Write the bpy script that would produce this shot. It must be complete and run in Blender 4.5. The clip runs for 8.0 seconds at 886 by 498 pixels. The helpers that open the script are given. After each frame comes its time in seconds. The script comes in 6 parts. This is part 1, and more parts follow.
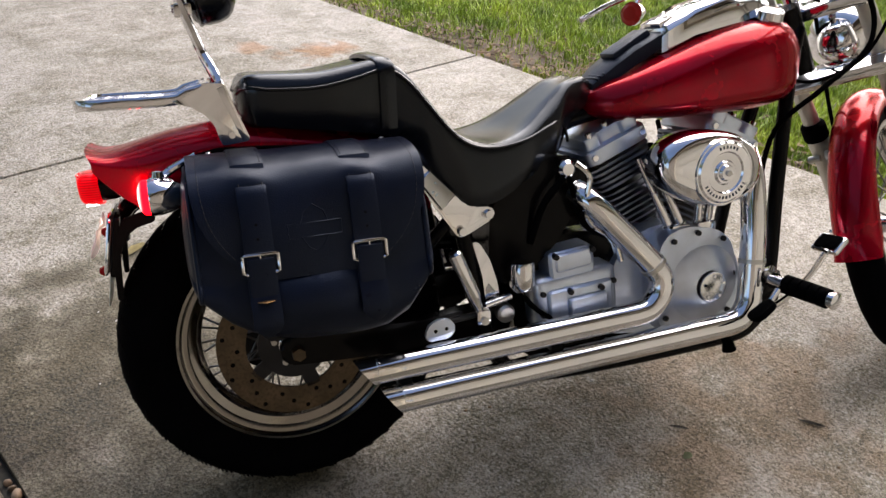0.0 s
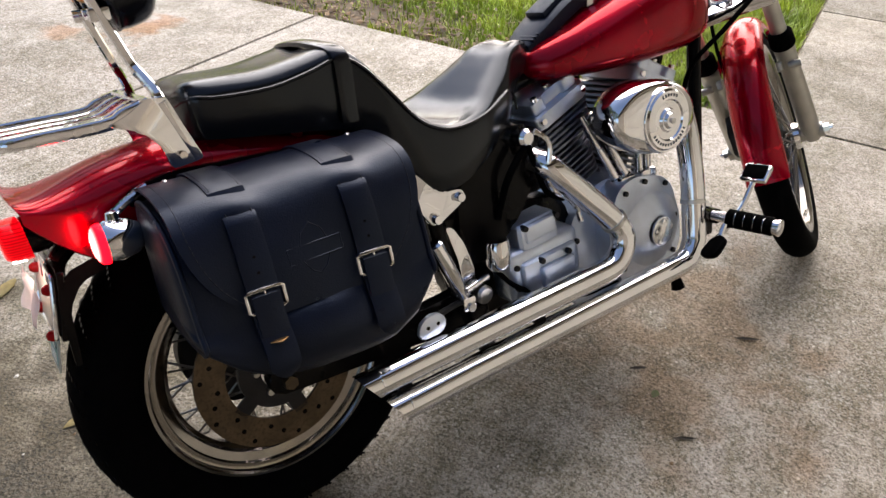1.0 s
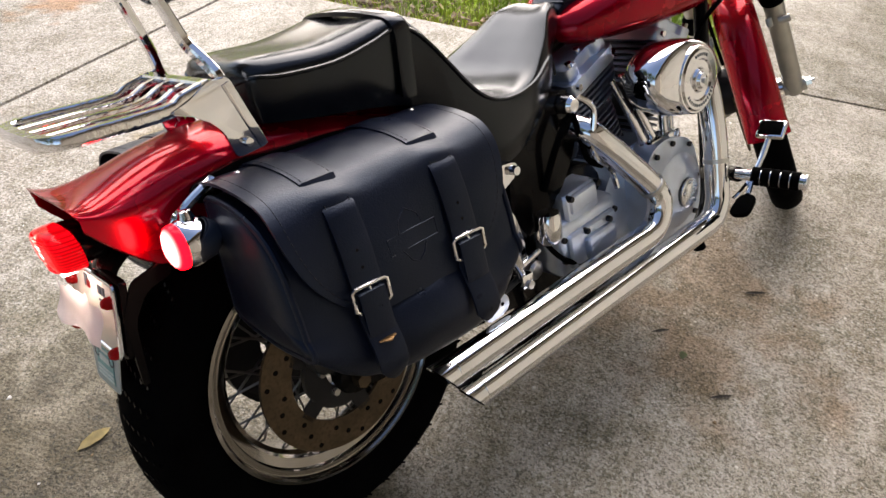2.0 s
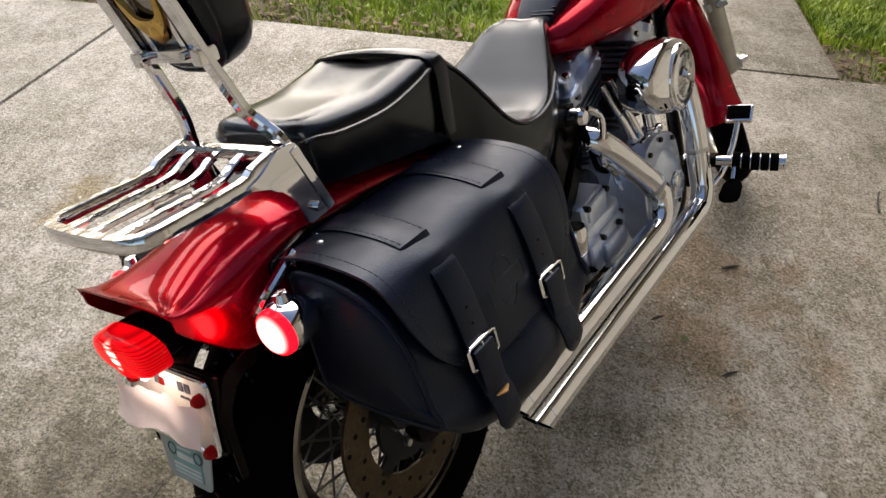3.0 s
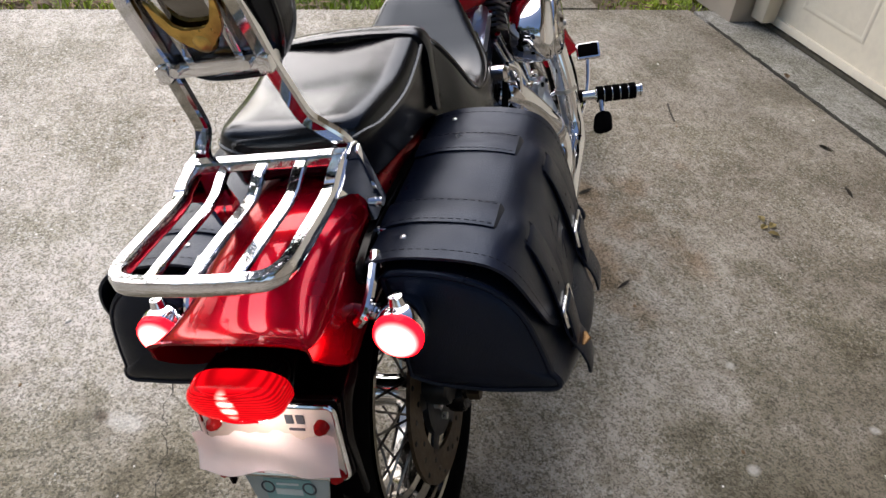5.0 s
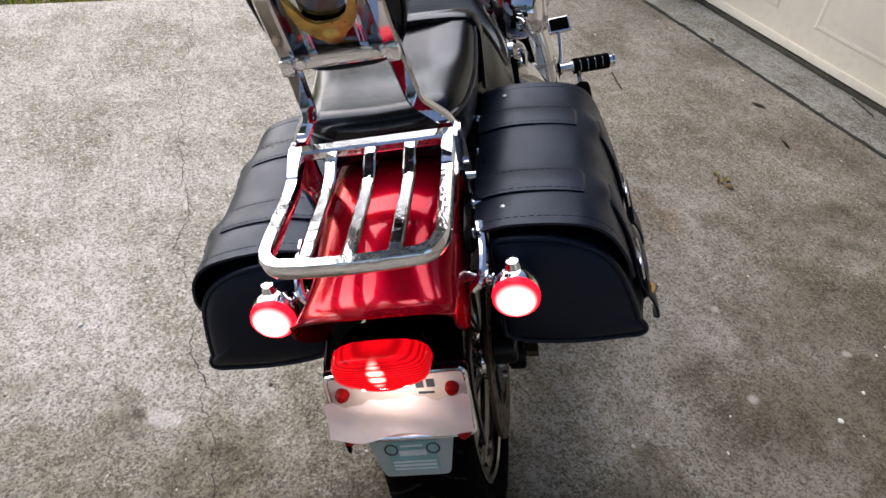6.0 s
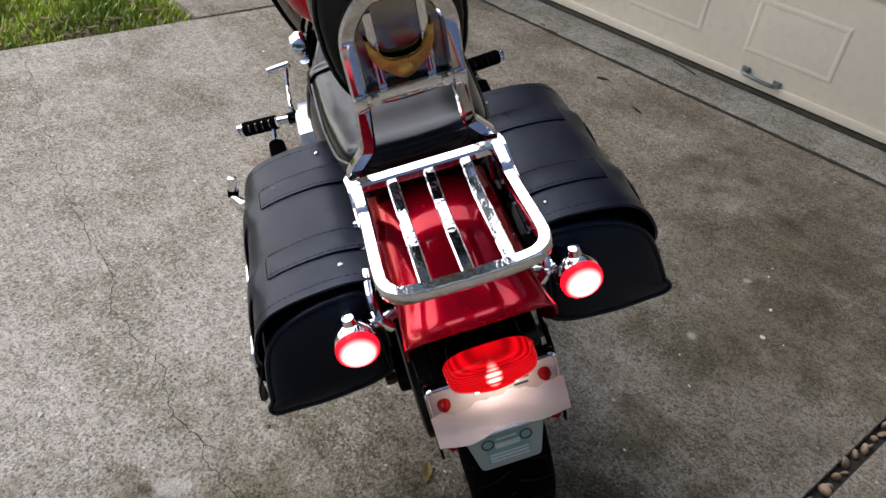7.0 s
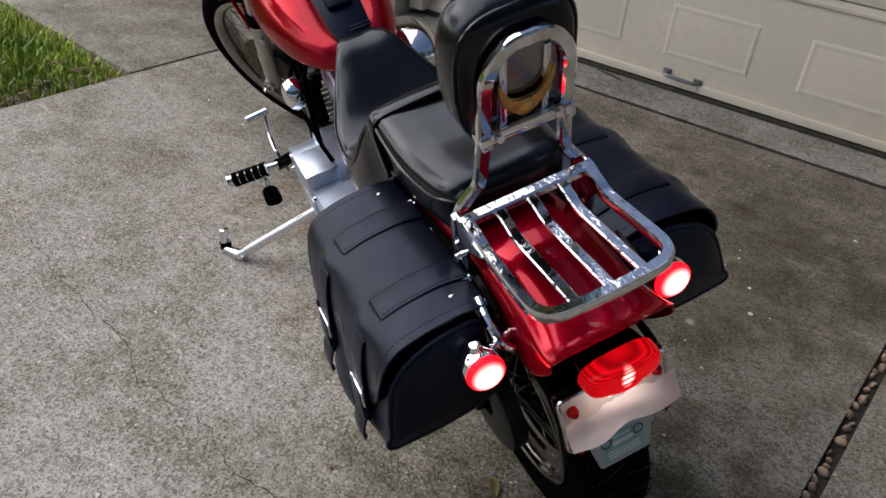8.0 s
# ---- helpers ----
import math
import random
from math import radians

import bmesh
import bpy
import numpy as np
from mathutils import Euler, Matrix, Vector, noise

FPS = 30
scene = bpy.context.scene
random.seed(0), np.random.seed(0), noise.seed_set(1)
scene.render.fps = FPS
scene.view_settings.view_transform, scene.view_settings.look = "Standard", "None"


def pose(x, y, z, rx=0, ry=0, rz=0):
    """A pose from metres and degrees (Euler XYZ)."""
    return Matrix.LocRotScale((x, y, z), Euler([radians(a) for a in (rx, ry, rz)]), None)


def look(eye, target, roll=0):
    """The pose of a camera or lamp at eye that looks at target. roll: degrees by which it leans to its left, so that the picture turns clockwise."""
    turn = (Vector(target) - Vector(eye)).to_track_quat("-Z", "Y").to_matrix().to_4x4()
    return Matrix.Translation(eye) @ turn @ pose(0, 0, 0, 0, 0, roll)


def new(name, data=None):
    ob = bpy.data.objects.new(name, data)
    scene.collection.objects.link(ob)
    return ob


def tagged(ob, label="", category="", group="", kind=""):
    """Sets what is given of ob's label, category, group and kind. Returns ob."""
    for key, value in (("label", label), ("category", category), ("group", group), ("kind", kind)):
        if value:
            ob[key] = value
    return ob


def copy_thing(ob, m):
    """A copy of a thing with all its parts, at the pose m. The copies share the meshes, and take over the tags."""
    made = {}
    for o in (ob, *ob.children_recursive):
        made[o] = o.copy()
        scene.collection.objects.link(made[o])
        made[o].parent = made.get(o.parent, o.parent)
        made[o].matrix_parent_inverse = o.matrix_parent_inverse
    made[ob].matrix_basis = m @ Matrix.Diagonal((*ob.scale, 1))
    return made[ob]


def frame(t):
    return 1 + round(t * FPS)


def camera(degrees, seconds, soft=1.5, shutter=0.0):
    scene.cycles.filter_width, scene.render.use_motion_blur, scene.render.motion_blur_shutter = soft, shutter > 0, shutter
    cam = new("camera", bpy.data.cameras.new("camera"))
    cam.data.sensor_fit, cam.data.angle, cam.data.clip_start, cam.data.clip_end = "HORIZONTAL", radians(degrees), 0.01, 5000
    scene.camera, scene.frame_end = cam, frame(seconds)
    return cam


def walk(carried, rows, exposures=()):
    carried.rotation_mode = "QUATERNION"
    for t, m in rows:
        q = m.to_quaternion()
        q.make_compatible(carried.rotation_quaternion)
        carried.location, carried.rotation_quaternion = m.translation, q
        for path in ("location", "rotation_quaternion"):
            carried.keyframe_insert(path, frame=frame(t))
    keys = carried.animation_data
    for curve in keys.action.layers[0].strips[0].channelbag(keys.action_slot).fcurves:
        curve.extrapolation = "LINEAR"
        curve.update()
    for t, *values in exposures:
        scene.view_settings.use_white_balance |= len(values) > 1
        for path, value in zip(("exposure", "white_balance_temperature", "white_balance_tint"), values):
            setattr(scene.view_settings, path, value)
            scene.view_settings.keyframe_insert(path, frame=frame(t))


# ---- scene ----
cam = camera(60.4, 8.0)
PATH = [
    (0, (-0.052, 0.024, 1.276), (0.576, 1.609, 0.23), 3.2),
    (0.5, (-0.129, 0.136, 1.289), (0.68, 1.583, 0.17), 2.9),
    (1, (-0.258, 0.254, 1.285), (0.749, 1.556, 0.148), 2.7),
    (1.5, (-0.356, 0.352, 1.275), (0.816, 1.495, 0.125), 2.4),
    (2, (-0.421, 0.48, 1.245), (0.748, 1.584, 0.056), 4.0),
    (2.2, (-0.439, 0.534, 1.255), (0.696, 1.657, 0.05), 3.6),
    (3.3, (-0.59, 0.789, 1.28), (0.825, 1.526, 0.074), 2.8),
    (3.5, (-0.612, 0.828, 1.278), (0.82, 1.511, 0.061), 3.5),
    (4, (-0.616, 0.925, 1.266), (0.823, 1.505, 0.003), 4.9),
    (4.2, (-0.61, 0.964, 1.269), (0.84, 1.503, 0.001), 4.0),
    (5.3, (-0.753, 1.182, 1.292), (0.816, 1.253, 0.053), 7.7),
    (5.5, (-0.781, 1.236, 1.298), (0.787, 1.243, 0.056), 7.9),
    (6, (-0.794, 1.351, 1.294), (0.753, 1.297, 0.028), 7.8),
    (6.5, (-0.776, 1.487, 1.304), (0.755, 1.242, 0.041), 6.4),
    (7, (-0.807, 1.679, 1.307), (0.695, 1.154, 0.095), 7.4),
    (7.5, (-0.838, 1.855, 1.333), (0.637, 1.162, 0.173), 7.3),
    (8, (-0.75, 1.974, 1.327), (0.691, 1.189, 0.183), 5.4),
]
walk(cam, [(t, look(eye, target, roll)) for t, eye, target, roll in PATH], [(0.0, 0.98, 6400, 15), (0.5, 1.10, 6450, 15), (1.0, 1.15, 6450, 15), (1.5, 1.16, 6500, 15), (2.0, 1.25, 6550, 14), (3.5, 0.68, 6600, 12), (4.0, 0.78, 6450, 12), (5.5, 0.87, 6120, 14), (6.5, 0.66, 6030, 14), (7.0, 0.37, 6070, 14), (7.5, 0.22, 6120, 14), (8.0, 0.08, 6030, 13)])

# ---- world, sun ----
world = bpy.data.worlds.new("sky")
scene.world = world
world.use_nodes = True
wn, wl = world.node_tree.nodes, world.node_tree.links
sky = wn.new("ShaderNodeTexSky")
sky.sky_type, sky.sun_disc = "NISHITA", False
sky.sun_elevation, sky.sun_rotation = radians(38), radians(48)
sky.air_density, sky.dust_density, sky.ozone_density = 1.0, 3.0, 1.5
soft_sky = wn.new("ShaderNodeHueSaturation")
soft_sky.inputs["Saturation"].default_value = 0.95
wl.new(sky.outputs[0], soft_sky.inputs["Color"])
wl.new(soft_sky.outputs[0], wn["Background"].inputs["Color"])
wn["Background"].inputs["Strength"].default_value = 0.105

sun_data = bpy.data.lights.new("sun", "SUN")
sun_data.energy, sun_data.angle, sun_data.color = 3.0, radians(78), (1.0, 0.94, 0.86)
sun = new("sun", sun_data)
sun.matrix_world = look((5.86, 5.27, 6.16), (0, 0, 0))


# ---- materials ----
def material(name, colour, rough=0.5, metal=0.0, spread=0.15, scale=20.0, fine=0.0, fine_scale=200.0, bump=0.0, bump_scale=150.0,
             rough_spread=0.1, coat=0.0, per_object=0.0, per_island=0.0, tint=None, spec=0.5, coat_rough=0.02, spec_tint=None):
    """Principled surface with tone variation at two scales, uneven gloss and relief."""
    m = bpy.data.materials.new(name)
    m.use_nodes = True
    n, l = m.node_tree.nodes, m.node_tree.links
    b = n["Principled BSDF"]
    b.inputs["Metallic"].default_value = metal
    b.inputs["Coat Weight"].default_value = coat
    b.inputs["Coat Roughness"].default_value = coat_rough
    b.inputs["Specular IOR Level"].default_value = spec
    if spec_tint:
        b.inputs["Specular Tint"].default_value = (*spec_tint, 1)
    co = n.new("ShaderNodeTexCoord")

    def field(sc, detail=4.0):
        t = n.new("ShaderNodeTexNoise")
        t.inputs["Scale"].default_value, t.inputs["Detail"].default_value = sc, detail
        l.new(co.outputs["Object"], t.inputs["Vector"])
        return t.outputs["Fac"]

    def mixed(fac, a, c, kind="MIX"):
        x = n.new("ShaderNodeMix")
        x.data_type, x.blend_type = "RGBA", kind
        if isinstance(fac, float):
            x.inputs[0].default_value = fac
        else:
            l.new(fac, x.inputs[0])
        for socket, v in ((x.inputs[6], a), (x.inputs[7], c)):
            if isinstance(v, tuple):
                socket.default_value = (*v, 1)
            else:
                l.new(v, socket)
        return x.outputs[2]

    def ramp(fac, lo, hi):
        r = n.new("ShaderNodeMapRange")
        r.inputs[1].default_value, r.inputs[2].default_value = lo, hi
        l.new(fac, r.inputs[0])
        return r.outputs[0]

    dark = tuple(c * (1 - spread) for c in colour)
    light = tuple(min(1.0, c * (1 + spread)) for c in (tint or colour))
    col = mixed(ramp(field(scale), 0.3, 0.7), dark, light)
    if fine:
        f = tuple(c * (1 - fine) for c in colour)
        col = mixed(ramp(field(fine_scale, 2.0), 0.45, 0.7), col, f)
    if per_object or per_island:
        src = n.new("ShaderNodeObjectInfo" if per_object else "ShaderNodeNewGeometry")
        hsv = n.new("ShaderNodeHueSaturation")
        k = per_object or per_island
        r = n.new("ShaderNodeMapRange")
        r.inputs[3].default_value, r.inputs[4].default_value = 1 - k, 1 + k
        l.new(src.outputs["Random" if per_object else "Random Per Island"], r.inputs[0])
        l.new(r.outputs[0], hsv.inputs["Value"])
        l.new(col, hsv.inputs["Color"])
        col = hsv.outputs[0]
    l.new(col, b.inputs["Base Color"])
    r = n.new("ShaderNodeMapRange")
    r.inputs[1].default_value, r.inputs[2].default_value = 0.3, 0.7
    r.inputs[3].default_value, r.inputs[4].default_value = max(0.01, rough * (1 - rough_spread)), min(1.0, rough * (1 + rough_spread))
    l.new(field(scale * 2.3), r.inputs[0])
    l.new(r.outputs[0], b.inputs["Roughness"])
    if bump:
        bp = n.new("ShaderNodeBump")
        bp.inputs["Strength"].default_value, bp.inputs["Distance"].default_value = bump, 0.002
        l.new(field(bump_scale), bp.inputs["Height"])
        l.new(bp.outputs[0], b.inputs["Normal"])
    return m


def glow(name, colour, strength, base=(0.5, 0.02, 0.02)):
    m = bpy.data.materials.new(name)
    m.use_nodes = True
    b = m.node_tree.nodes["Principled BSDF"]
    b.inputs["Base Color"].default_value = (*base, 1)
    b.inputs["Roughness"].default_value = 0.1
    b.inputs["Specular IOR Level"].default_value = 0.08
    b.inputs["Emission Color"].default_value = (*colour, 1)
    b.inputs["Emission Strength"].default_value = strength
    return m


def lit_lens(name, centre, rim, mid, hot, r_mid, r_hot, base, squeeze=(0.15, 0.8, 1.0), bands=0.0, core=0.25):
    """Lamp lens lit from a bulb behind it: brightest over the bulb, fading to the rim."""
    m = glow(name, (1, 1, 1), 1.0, base)
    n, l = m.node_tree.nodes, m.node_tree.links
    b = n["Principled BSDF"]
    co = n.new("ShaderNodeTexCoord")
    off = n.new("ShaderNodeVectorMath")
    off.operation = "SUBTRACT"
    off.inputs[1].default_value = centre
    l.new(co.outputs["Object"], off.inputs[0])
    flat = n.new("ShaderNodeVectorMath")
    flat.operation = "MULTIPLY"
    flat.inputs[1].default_value = squeeze
    l.new(off.outputs[0], flat.inputs[0])
    size = n.new("ShaderNodeVectorMath")
    size.operation = "LENGTH"
    l.new(flat.outputs[0], size.inputs[0])
    col = None
    for r0, r1, a, c in ((r_mid, r_mid * 0.45, rim, mid), (r_hot, r_hot * core, None, hot)):
        f = n.new("ShaderNodeMapRange")
        f.interpolation_type = "SMOOTHSTEP"
        f.inputs[1].default_value, f.inputs[2].default_value = r0, r1
        l.new(size.outputs["Value"], f.inputs[0])
        share = f.outputs[0]
        if bands:
            wave = n.new("ShaderNodeTexWave")
            wave.bands_direction = "Z"
            wave.inputs["Scale"].default_value, wave.inputs["Distortion"].default_value, wave.inputs["Detail Scale"].default_value = (bands * 3.2 if a else bands), (0.25 if a else 1.0), 60.0
            l.new(co.outputs["Object"], wave.inputs["Vector"])
            soft = n.new("ShaderNodeMapRange")
            soft.inputs[3].default_value = 0.3 if a else 0.0
            l.new(wave.outputs["Fac"], soft.inputs[0])
            both = n.new("ShaderNodeMath")
            both.operation = "MULTIPLY"
            l.new(share, both.inputs[0])
            l.new(soft.outputs[0], both.inputs[1])
            share = both.outputs[0]
        x = n.new("ShaderNodeMix")
        x.data_type, x.clamp_factor = "RGBA", True
        l.new(share, x.inputs[0])
        if a:
            x.inputs[6].default_value = (*a, 1)
        else:
            l.new(col, x.inputs[6])
        x.inputs[7].default_value = (*c, 1)
        col = x.outputs[2]
    l.new(col, b.inputs["Emission Color"])
    return m


CHROME = material("chrome", (0.77, 0.77, 0.79), 0.055, 1.0, 0.04, 8, rough_spread=0.4)
WAVY = material("uneven_chrome", (0.77, 0.77, 0.79), 0.07, 1.0, 0.05, 30, bump=0.6, bump_scale=55, rough_spread=0.5)
# chrome with dark reflections put into its base colour, for rims and backrest
RIM = material("darkened_chrome", (0.25, 0.235, 0.215), 0.12, 1.0, 0.08, 12, rough_spread=0.3)
SPOKE = material("dull_spoke_steel", (0.22, 0.21, 0.20), 0.32, 1.0, 0.1, 30)
STEEL = material("brushed_steel", (0.55, 0.54, 0.52), 0.3, 1.0, 0.1, 30)
POLISHED = material("polished_alloy", (0.78, 0.78, 0.78), 0.22, 1.0, 0.08, 30)
ALLOY = material("cast_alloy", (0.62, 0.69, 0.82), 0.34, 0.85, 0.08, 25, bump=0.15, bump_scale=500)
FIN = material("painted_fins", (0.15, 0.17, 0.22), 0.38, 0.8, 0.1, 25)
FORK = material("satin_alloy", (0.46, 0.45, 0.41), 0.42, 0.8, 0.12, 18)
PAINT = material("red_paint", (0.29, 0.0006, 0.010), 0.25, 0.62, 0.10, 6, coat=0.42, coat_rough=0.012, rough_spread=0.2, tint=(0.35, 0.0008, 0.014), spec=0.05, spec_tint=(0.6, 0.02, 0.04))
LEATHER = material("bag_leather", (0.0034, 0.0050, 0.0130), 0.36, 0.0, 0.3, 9, bump=0.22, bump_scale=420, rough_spread=0.25, spec=0.27, spec_tint=(0.62, 0.76, 1.0))
VINYL = material("seat_vinyl", (0.0035, 0.0035, 0.0042), 0.22, 0.0, 0.2, 12, bump=0.02, bump_scale=600, rough_spread=0.12, spec=0.40, spec_tint=(0.82, 0.90, 1.0))
STITCH = material("thread", (0.010, 0.011, 0.014), 0.5, 0.0, 0.2, 90, spec=0.35)
RUBBER = material("tyre_rubber", (0.0014, 0.0014, 0.0016), 0.8, 0.0, 0.35, 14, bump=0.2, bump_scale=160, spec=0.02)
BLACK = material("black_enamel", (0.004, 0.0035, 0.0035), 0.16, 0.0, 0.3, 15, spec=0.09)
DARK = material("dark_metal", (0.016, 0.016, 0.018), 0.45, 0.6, 0.3, 25)
DISC = material("brake_disc_steel", (0.105, 0.078, 0.050), 0.48, 0.9, 0.25, 30, fine=0.3, fine_scale=160)
GOLD = material("gold_plate", (0.55, 0.36, 0.10), 0.3, 1.0, 0.3, 60)
BRASS = material("brass", (0.17, 0.10, 0.045), 0.5, 1.0, 0.2, 60)
PAPER = material("paper", (0.95, 0.88, 0.84), 0.8, 0.0, 0.05, 25)
PLATE = material("plate_paint", (0.62, 0.58, 0.50), 0.4, 0.0, 0.06, 20)
TAG = material("tag_grey", (0.36, 0.40, 0.38), 0.45, 0.0, 0.06, 40)
TEAL = material("teal_print", (0.22, 0.39, 0.37), 0.5, 0.0, 0.1, 40)
INK = material("dark_ink", (0.05, 0.06, 0.07), 0.6, 0.0, 0.1, 40)
PALE = material("pale_print", (0.62, 0.66, 0.62), 0.5, 0.0, 0.1, 40)
# reflectors and sticker carry a faint added glow, with no lamp behind
REFLECTOR = glow("red_reflector", (0.6, 0.01, 0.01), 0.02, (0.22, 0.006, 0.006))
TAIL_RED = lit_lens("tail_lens", (-0.217, 0.002, 0.656), (0.07, 0.0004, 0.0008), (0.80, 0.002, 0.005), (9.0, 2.2, 1.7), 0.085, 0.0125, (0.09, 0.0008, 0.0015), (0.3, 1.0, 0.5), 24.0)
SIGNAL = {s: lit_lens("signal_lens", (-0.117, s * 0.158, 0.651), (0.9, 0.002, 0.010), (5.0, 0.012, 0.03), (8.0, 1.1, 0.95), 0.042, 0.0272, (0.25, 0.004, 0.006), (0.4, 1.0, 1.0), 0.0, 0.66) for s in (1, -1)}
PLATE_LIGHT = glow("plate_lamp_glass", (1.0, 0.80, 0.70), 18.0, (0.8, 0.8, 0.8))
AMBER = glow("amber_lens", (1.0, 0.05, 0.01), 0.01, (0.30, 0.025, 0.02))

DOOR = material("door_paint", (0.76, 0.70, 0.57), 0.55, 0.0, 0.05, 3, fine=0.05, fine_scale=30)
TRIM = material("trim_paint", (0.60, 0.54, 0.42), 0.6, 0.0, 0.08, 5)
WALL = material("house_wall", (0.40, 0.35, 0.28), 0.8, 0.0, 0.15, 4, bump=0.3, bump_scale=90)
EAVE = material("eave_boards", (0.11, 0.09, 0.07), 0.7, 0.0, 0.2, 6)
SEAL = material("rubber_seal", (0.05, 0.045, 0.03), 0.8, 0.0, 0.3, 30)
SOIL = material("soil", (0.21, 0.165, 0.11), 0.95, 0.0, 0.4, 7, fine=0.4, fine_scale=60, bump=0.8, bump_scale=40)
GRASS = material("grass_blades", (0.26, 0.43, 0.03), 0.5, 0.0, 0.3, 3, per_island=0.45, tint=(0.46, 0.54, 0.07))
LEAF = material("dry_leaves", (0.19, 0.125, 0.065), 0.8, 0.0, 0.3, 20, per_island=0.5)
PEBBLE = material("pebble", (0.28, 0.20, 0.13), 0.6, 0.0, 0.3, 50, per_object=0.5)
CRACK = material("crack_dirt", (0.03, 0.028, 0.022), 0.95, 0.0, 0.3, 60)


def concrete(name, colour, stain, fleck, marks=(), darken=0.0):
    """Worn exposed-aggregate concrete: broad stains, weathering, light stone flecks and pits."""
    m = bpy.data.materials.new(name)
    m.use_nodes = True
    n, l = m.node_tree.nodes, m.node_tree.links
    b = n["Principled BSDF"]
    co = n.new("ShaderNodeTexCoord")

    def tex(kind, sc, detail=5.0, stretch=None):
        t = n.new(kind)
        t.inputs["Scale"].default_value = sc
        if kind == "ShaderNodeTexNoise":
            t.inputs["Detail"].default_value = detail
        if stretch:
            mp = n.new("ShaderNodeMapping")
            mp.inputs["Scale"].default_value = stretch
            l.new(co.outputs["Object"], mp.inputs[0])
            l.new(mp.outputs[0], t.inputs["Vector"])
        else:
            l.new(co.outputs["Object"], t.inputs["Vector"])
        return t

    def rng(src, lo, hi, a=0.0, c=1.0):
        r = n.new("ShaderNodeMapRange")
        for k, v in zip((1, 2, 3, 4), (lo, hi, a, c)):
            r.inputs[k].default_value = v
        l.new(src, r.inputs[0])
        return r.outputs[0]

    def mix(fac, a, c):
        x = n.new("ShaderNodeMix")
        x.data_type = "RGBA"
        l.new(fac, x.inputs[0])
        for socket, v in ((x.inputs[6], a), (x.inputs[7], c)):
            if isinstance(v, tuple):
                socket.default_value = (*v, 1)
            else:
                l.new(v, socket)
        return x.outputs[2]

    def tone(fac, col, k):
        x = n.new("ShaderNodeMix")
        x.data_type, x.blend_type = "RGBA", "MULTIPLY"
        l.new(fac, x.inputs[0])
        l.new(col, x.inputs[6])
        x.inputs[7].default_value = (*(k if isinstance(k, tuple) else (k, k, k)), 1)
        return x.outputs[2]

    col = mix(rng(tex("ShaderNodeTexNoise", 0.9, 7).outputs["Fac"], 0.40, 0.58), tuple(c * 1.08 for c in colour), stain)
    col = tone(rng(tex("ShaderNodeTexNoise", 3.6, 11).outputs["Fac"], 0.46, 0.60), col, (0.72, 0.72, 0.65))
    col = tone(rng(tex("ShaderNodeTexNoise", 3.0, 9, (1.0, 3.6, 1.0)).outputs["Fac"], 0.50, 0.66), col, (0.84, 0.84, 0.78))
    col = mix(rng(tex("ShaderNodeTexNoise", 9.0, 9).outputs["Fac"], 0.55, 0.72, 0.0, 0.6), col, tuple(min(1.0, c * 1.3) for c in colour))
    col = tone(rng(tex("ShaderNodeTexNoise", 19.0, 9).outputs["Fac"], 0.46, 0.62), col, (0.82, 0.82, 0.76))
    col = tone(rng(tex("ShaderNodeTexNoise", 48.0, 8).outputs["Fac"], 0.40, 0.66), col, (0.78, 0.78, 0.74))
    col = mix(rng(tex("ShaderNodeTexNoise", 75.0, 4).outputs["Fac"], 0.58, 0.68, 0.0, 0.4), col, fleck)
    for size, low, high in ((330.0, 0.50, 0.54), (170.0, 0.60, 0.50)):
        # sand and small stones worn open, each grain of its own tone
        grain = tex("ShaderNodeTexVoronoi", size)
        split = n.new("ShaderNodeSeparateColor")
        l.new(grain.outputs["Color"], split.inputs[0])
        col = tone(rng(split.outputs[0], 0.34, 0.22), col, (low, low, low * 0.95))
        col = mix(rng(split.outputs[1], 0.84, 0.92, 0.0, high), col, fleck)
    col = mix(rng(tex("ShaderNodeTexNoise", 7.0, 8, (1.0, 5.5, 1.0)).outputs["Fac"], 0.60, 0.72, 0.0, 0.45), col, tuple(min(1.0, c * 1.18) for c in colour))
    col = mix(rng(tex("ShaderNodeTexNoise", 6.0, 8, (4.5, 1.0, 1.0)).outputs["Fac"], 0.62, 0.72, 0.0, 0.40), col, tuple(min(1.0, c * 1.12) for c in colour))
    cells = tex("ShaderNodeTexVoronoi", 50.0)
    col = mix(rng(cells.outputs["Distance"], 0.13, 0.08, 0.0, 0.6), col, fleck)
    big = tex("ShaderNodeTexVoronoi", 15.0)
    col = mix(rng(big.outputs["Distance"], 0.070, 0.048, 0.0, 0.9), col, tuple(min(1.0, c * 1.25) for c in fleck))
    # slab tone falls towards low Y, broken up by noise
    if darken:
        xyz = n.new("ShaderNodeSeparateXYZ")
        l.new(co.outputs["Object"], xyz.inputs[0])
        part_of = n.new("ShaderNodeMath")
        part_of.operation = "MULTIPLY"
        l.new(rng(xyz.outputs["Y"], 1.25, -0.7, 0.0, darken), part_of.inputs[0])
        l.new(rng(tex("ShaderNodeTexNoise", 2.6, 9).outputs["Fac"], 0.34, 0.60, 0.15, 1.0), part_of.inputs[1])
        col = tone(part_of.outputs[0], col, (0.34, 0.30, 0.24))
        # and falls towards low X in the same uneven way
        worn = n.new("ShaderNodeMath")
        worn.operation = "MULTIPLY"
        l.new(rng(xyz.outputs["X"], 1.25, 0.10, 0.0, darken * 0.85), worn.inputs[0])
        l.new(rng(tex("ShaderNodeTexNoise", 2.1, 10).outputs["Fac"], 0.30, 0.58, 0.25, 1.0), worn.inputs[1])
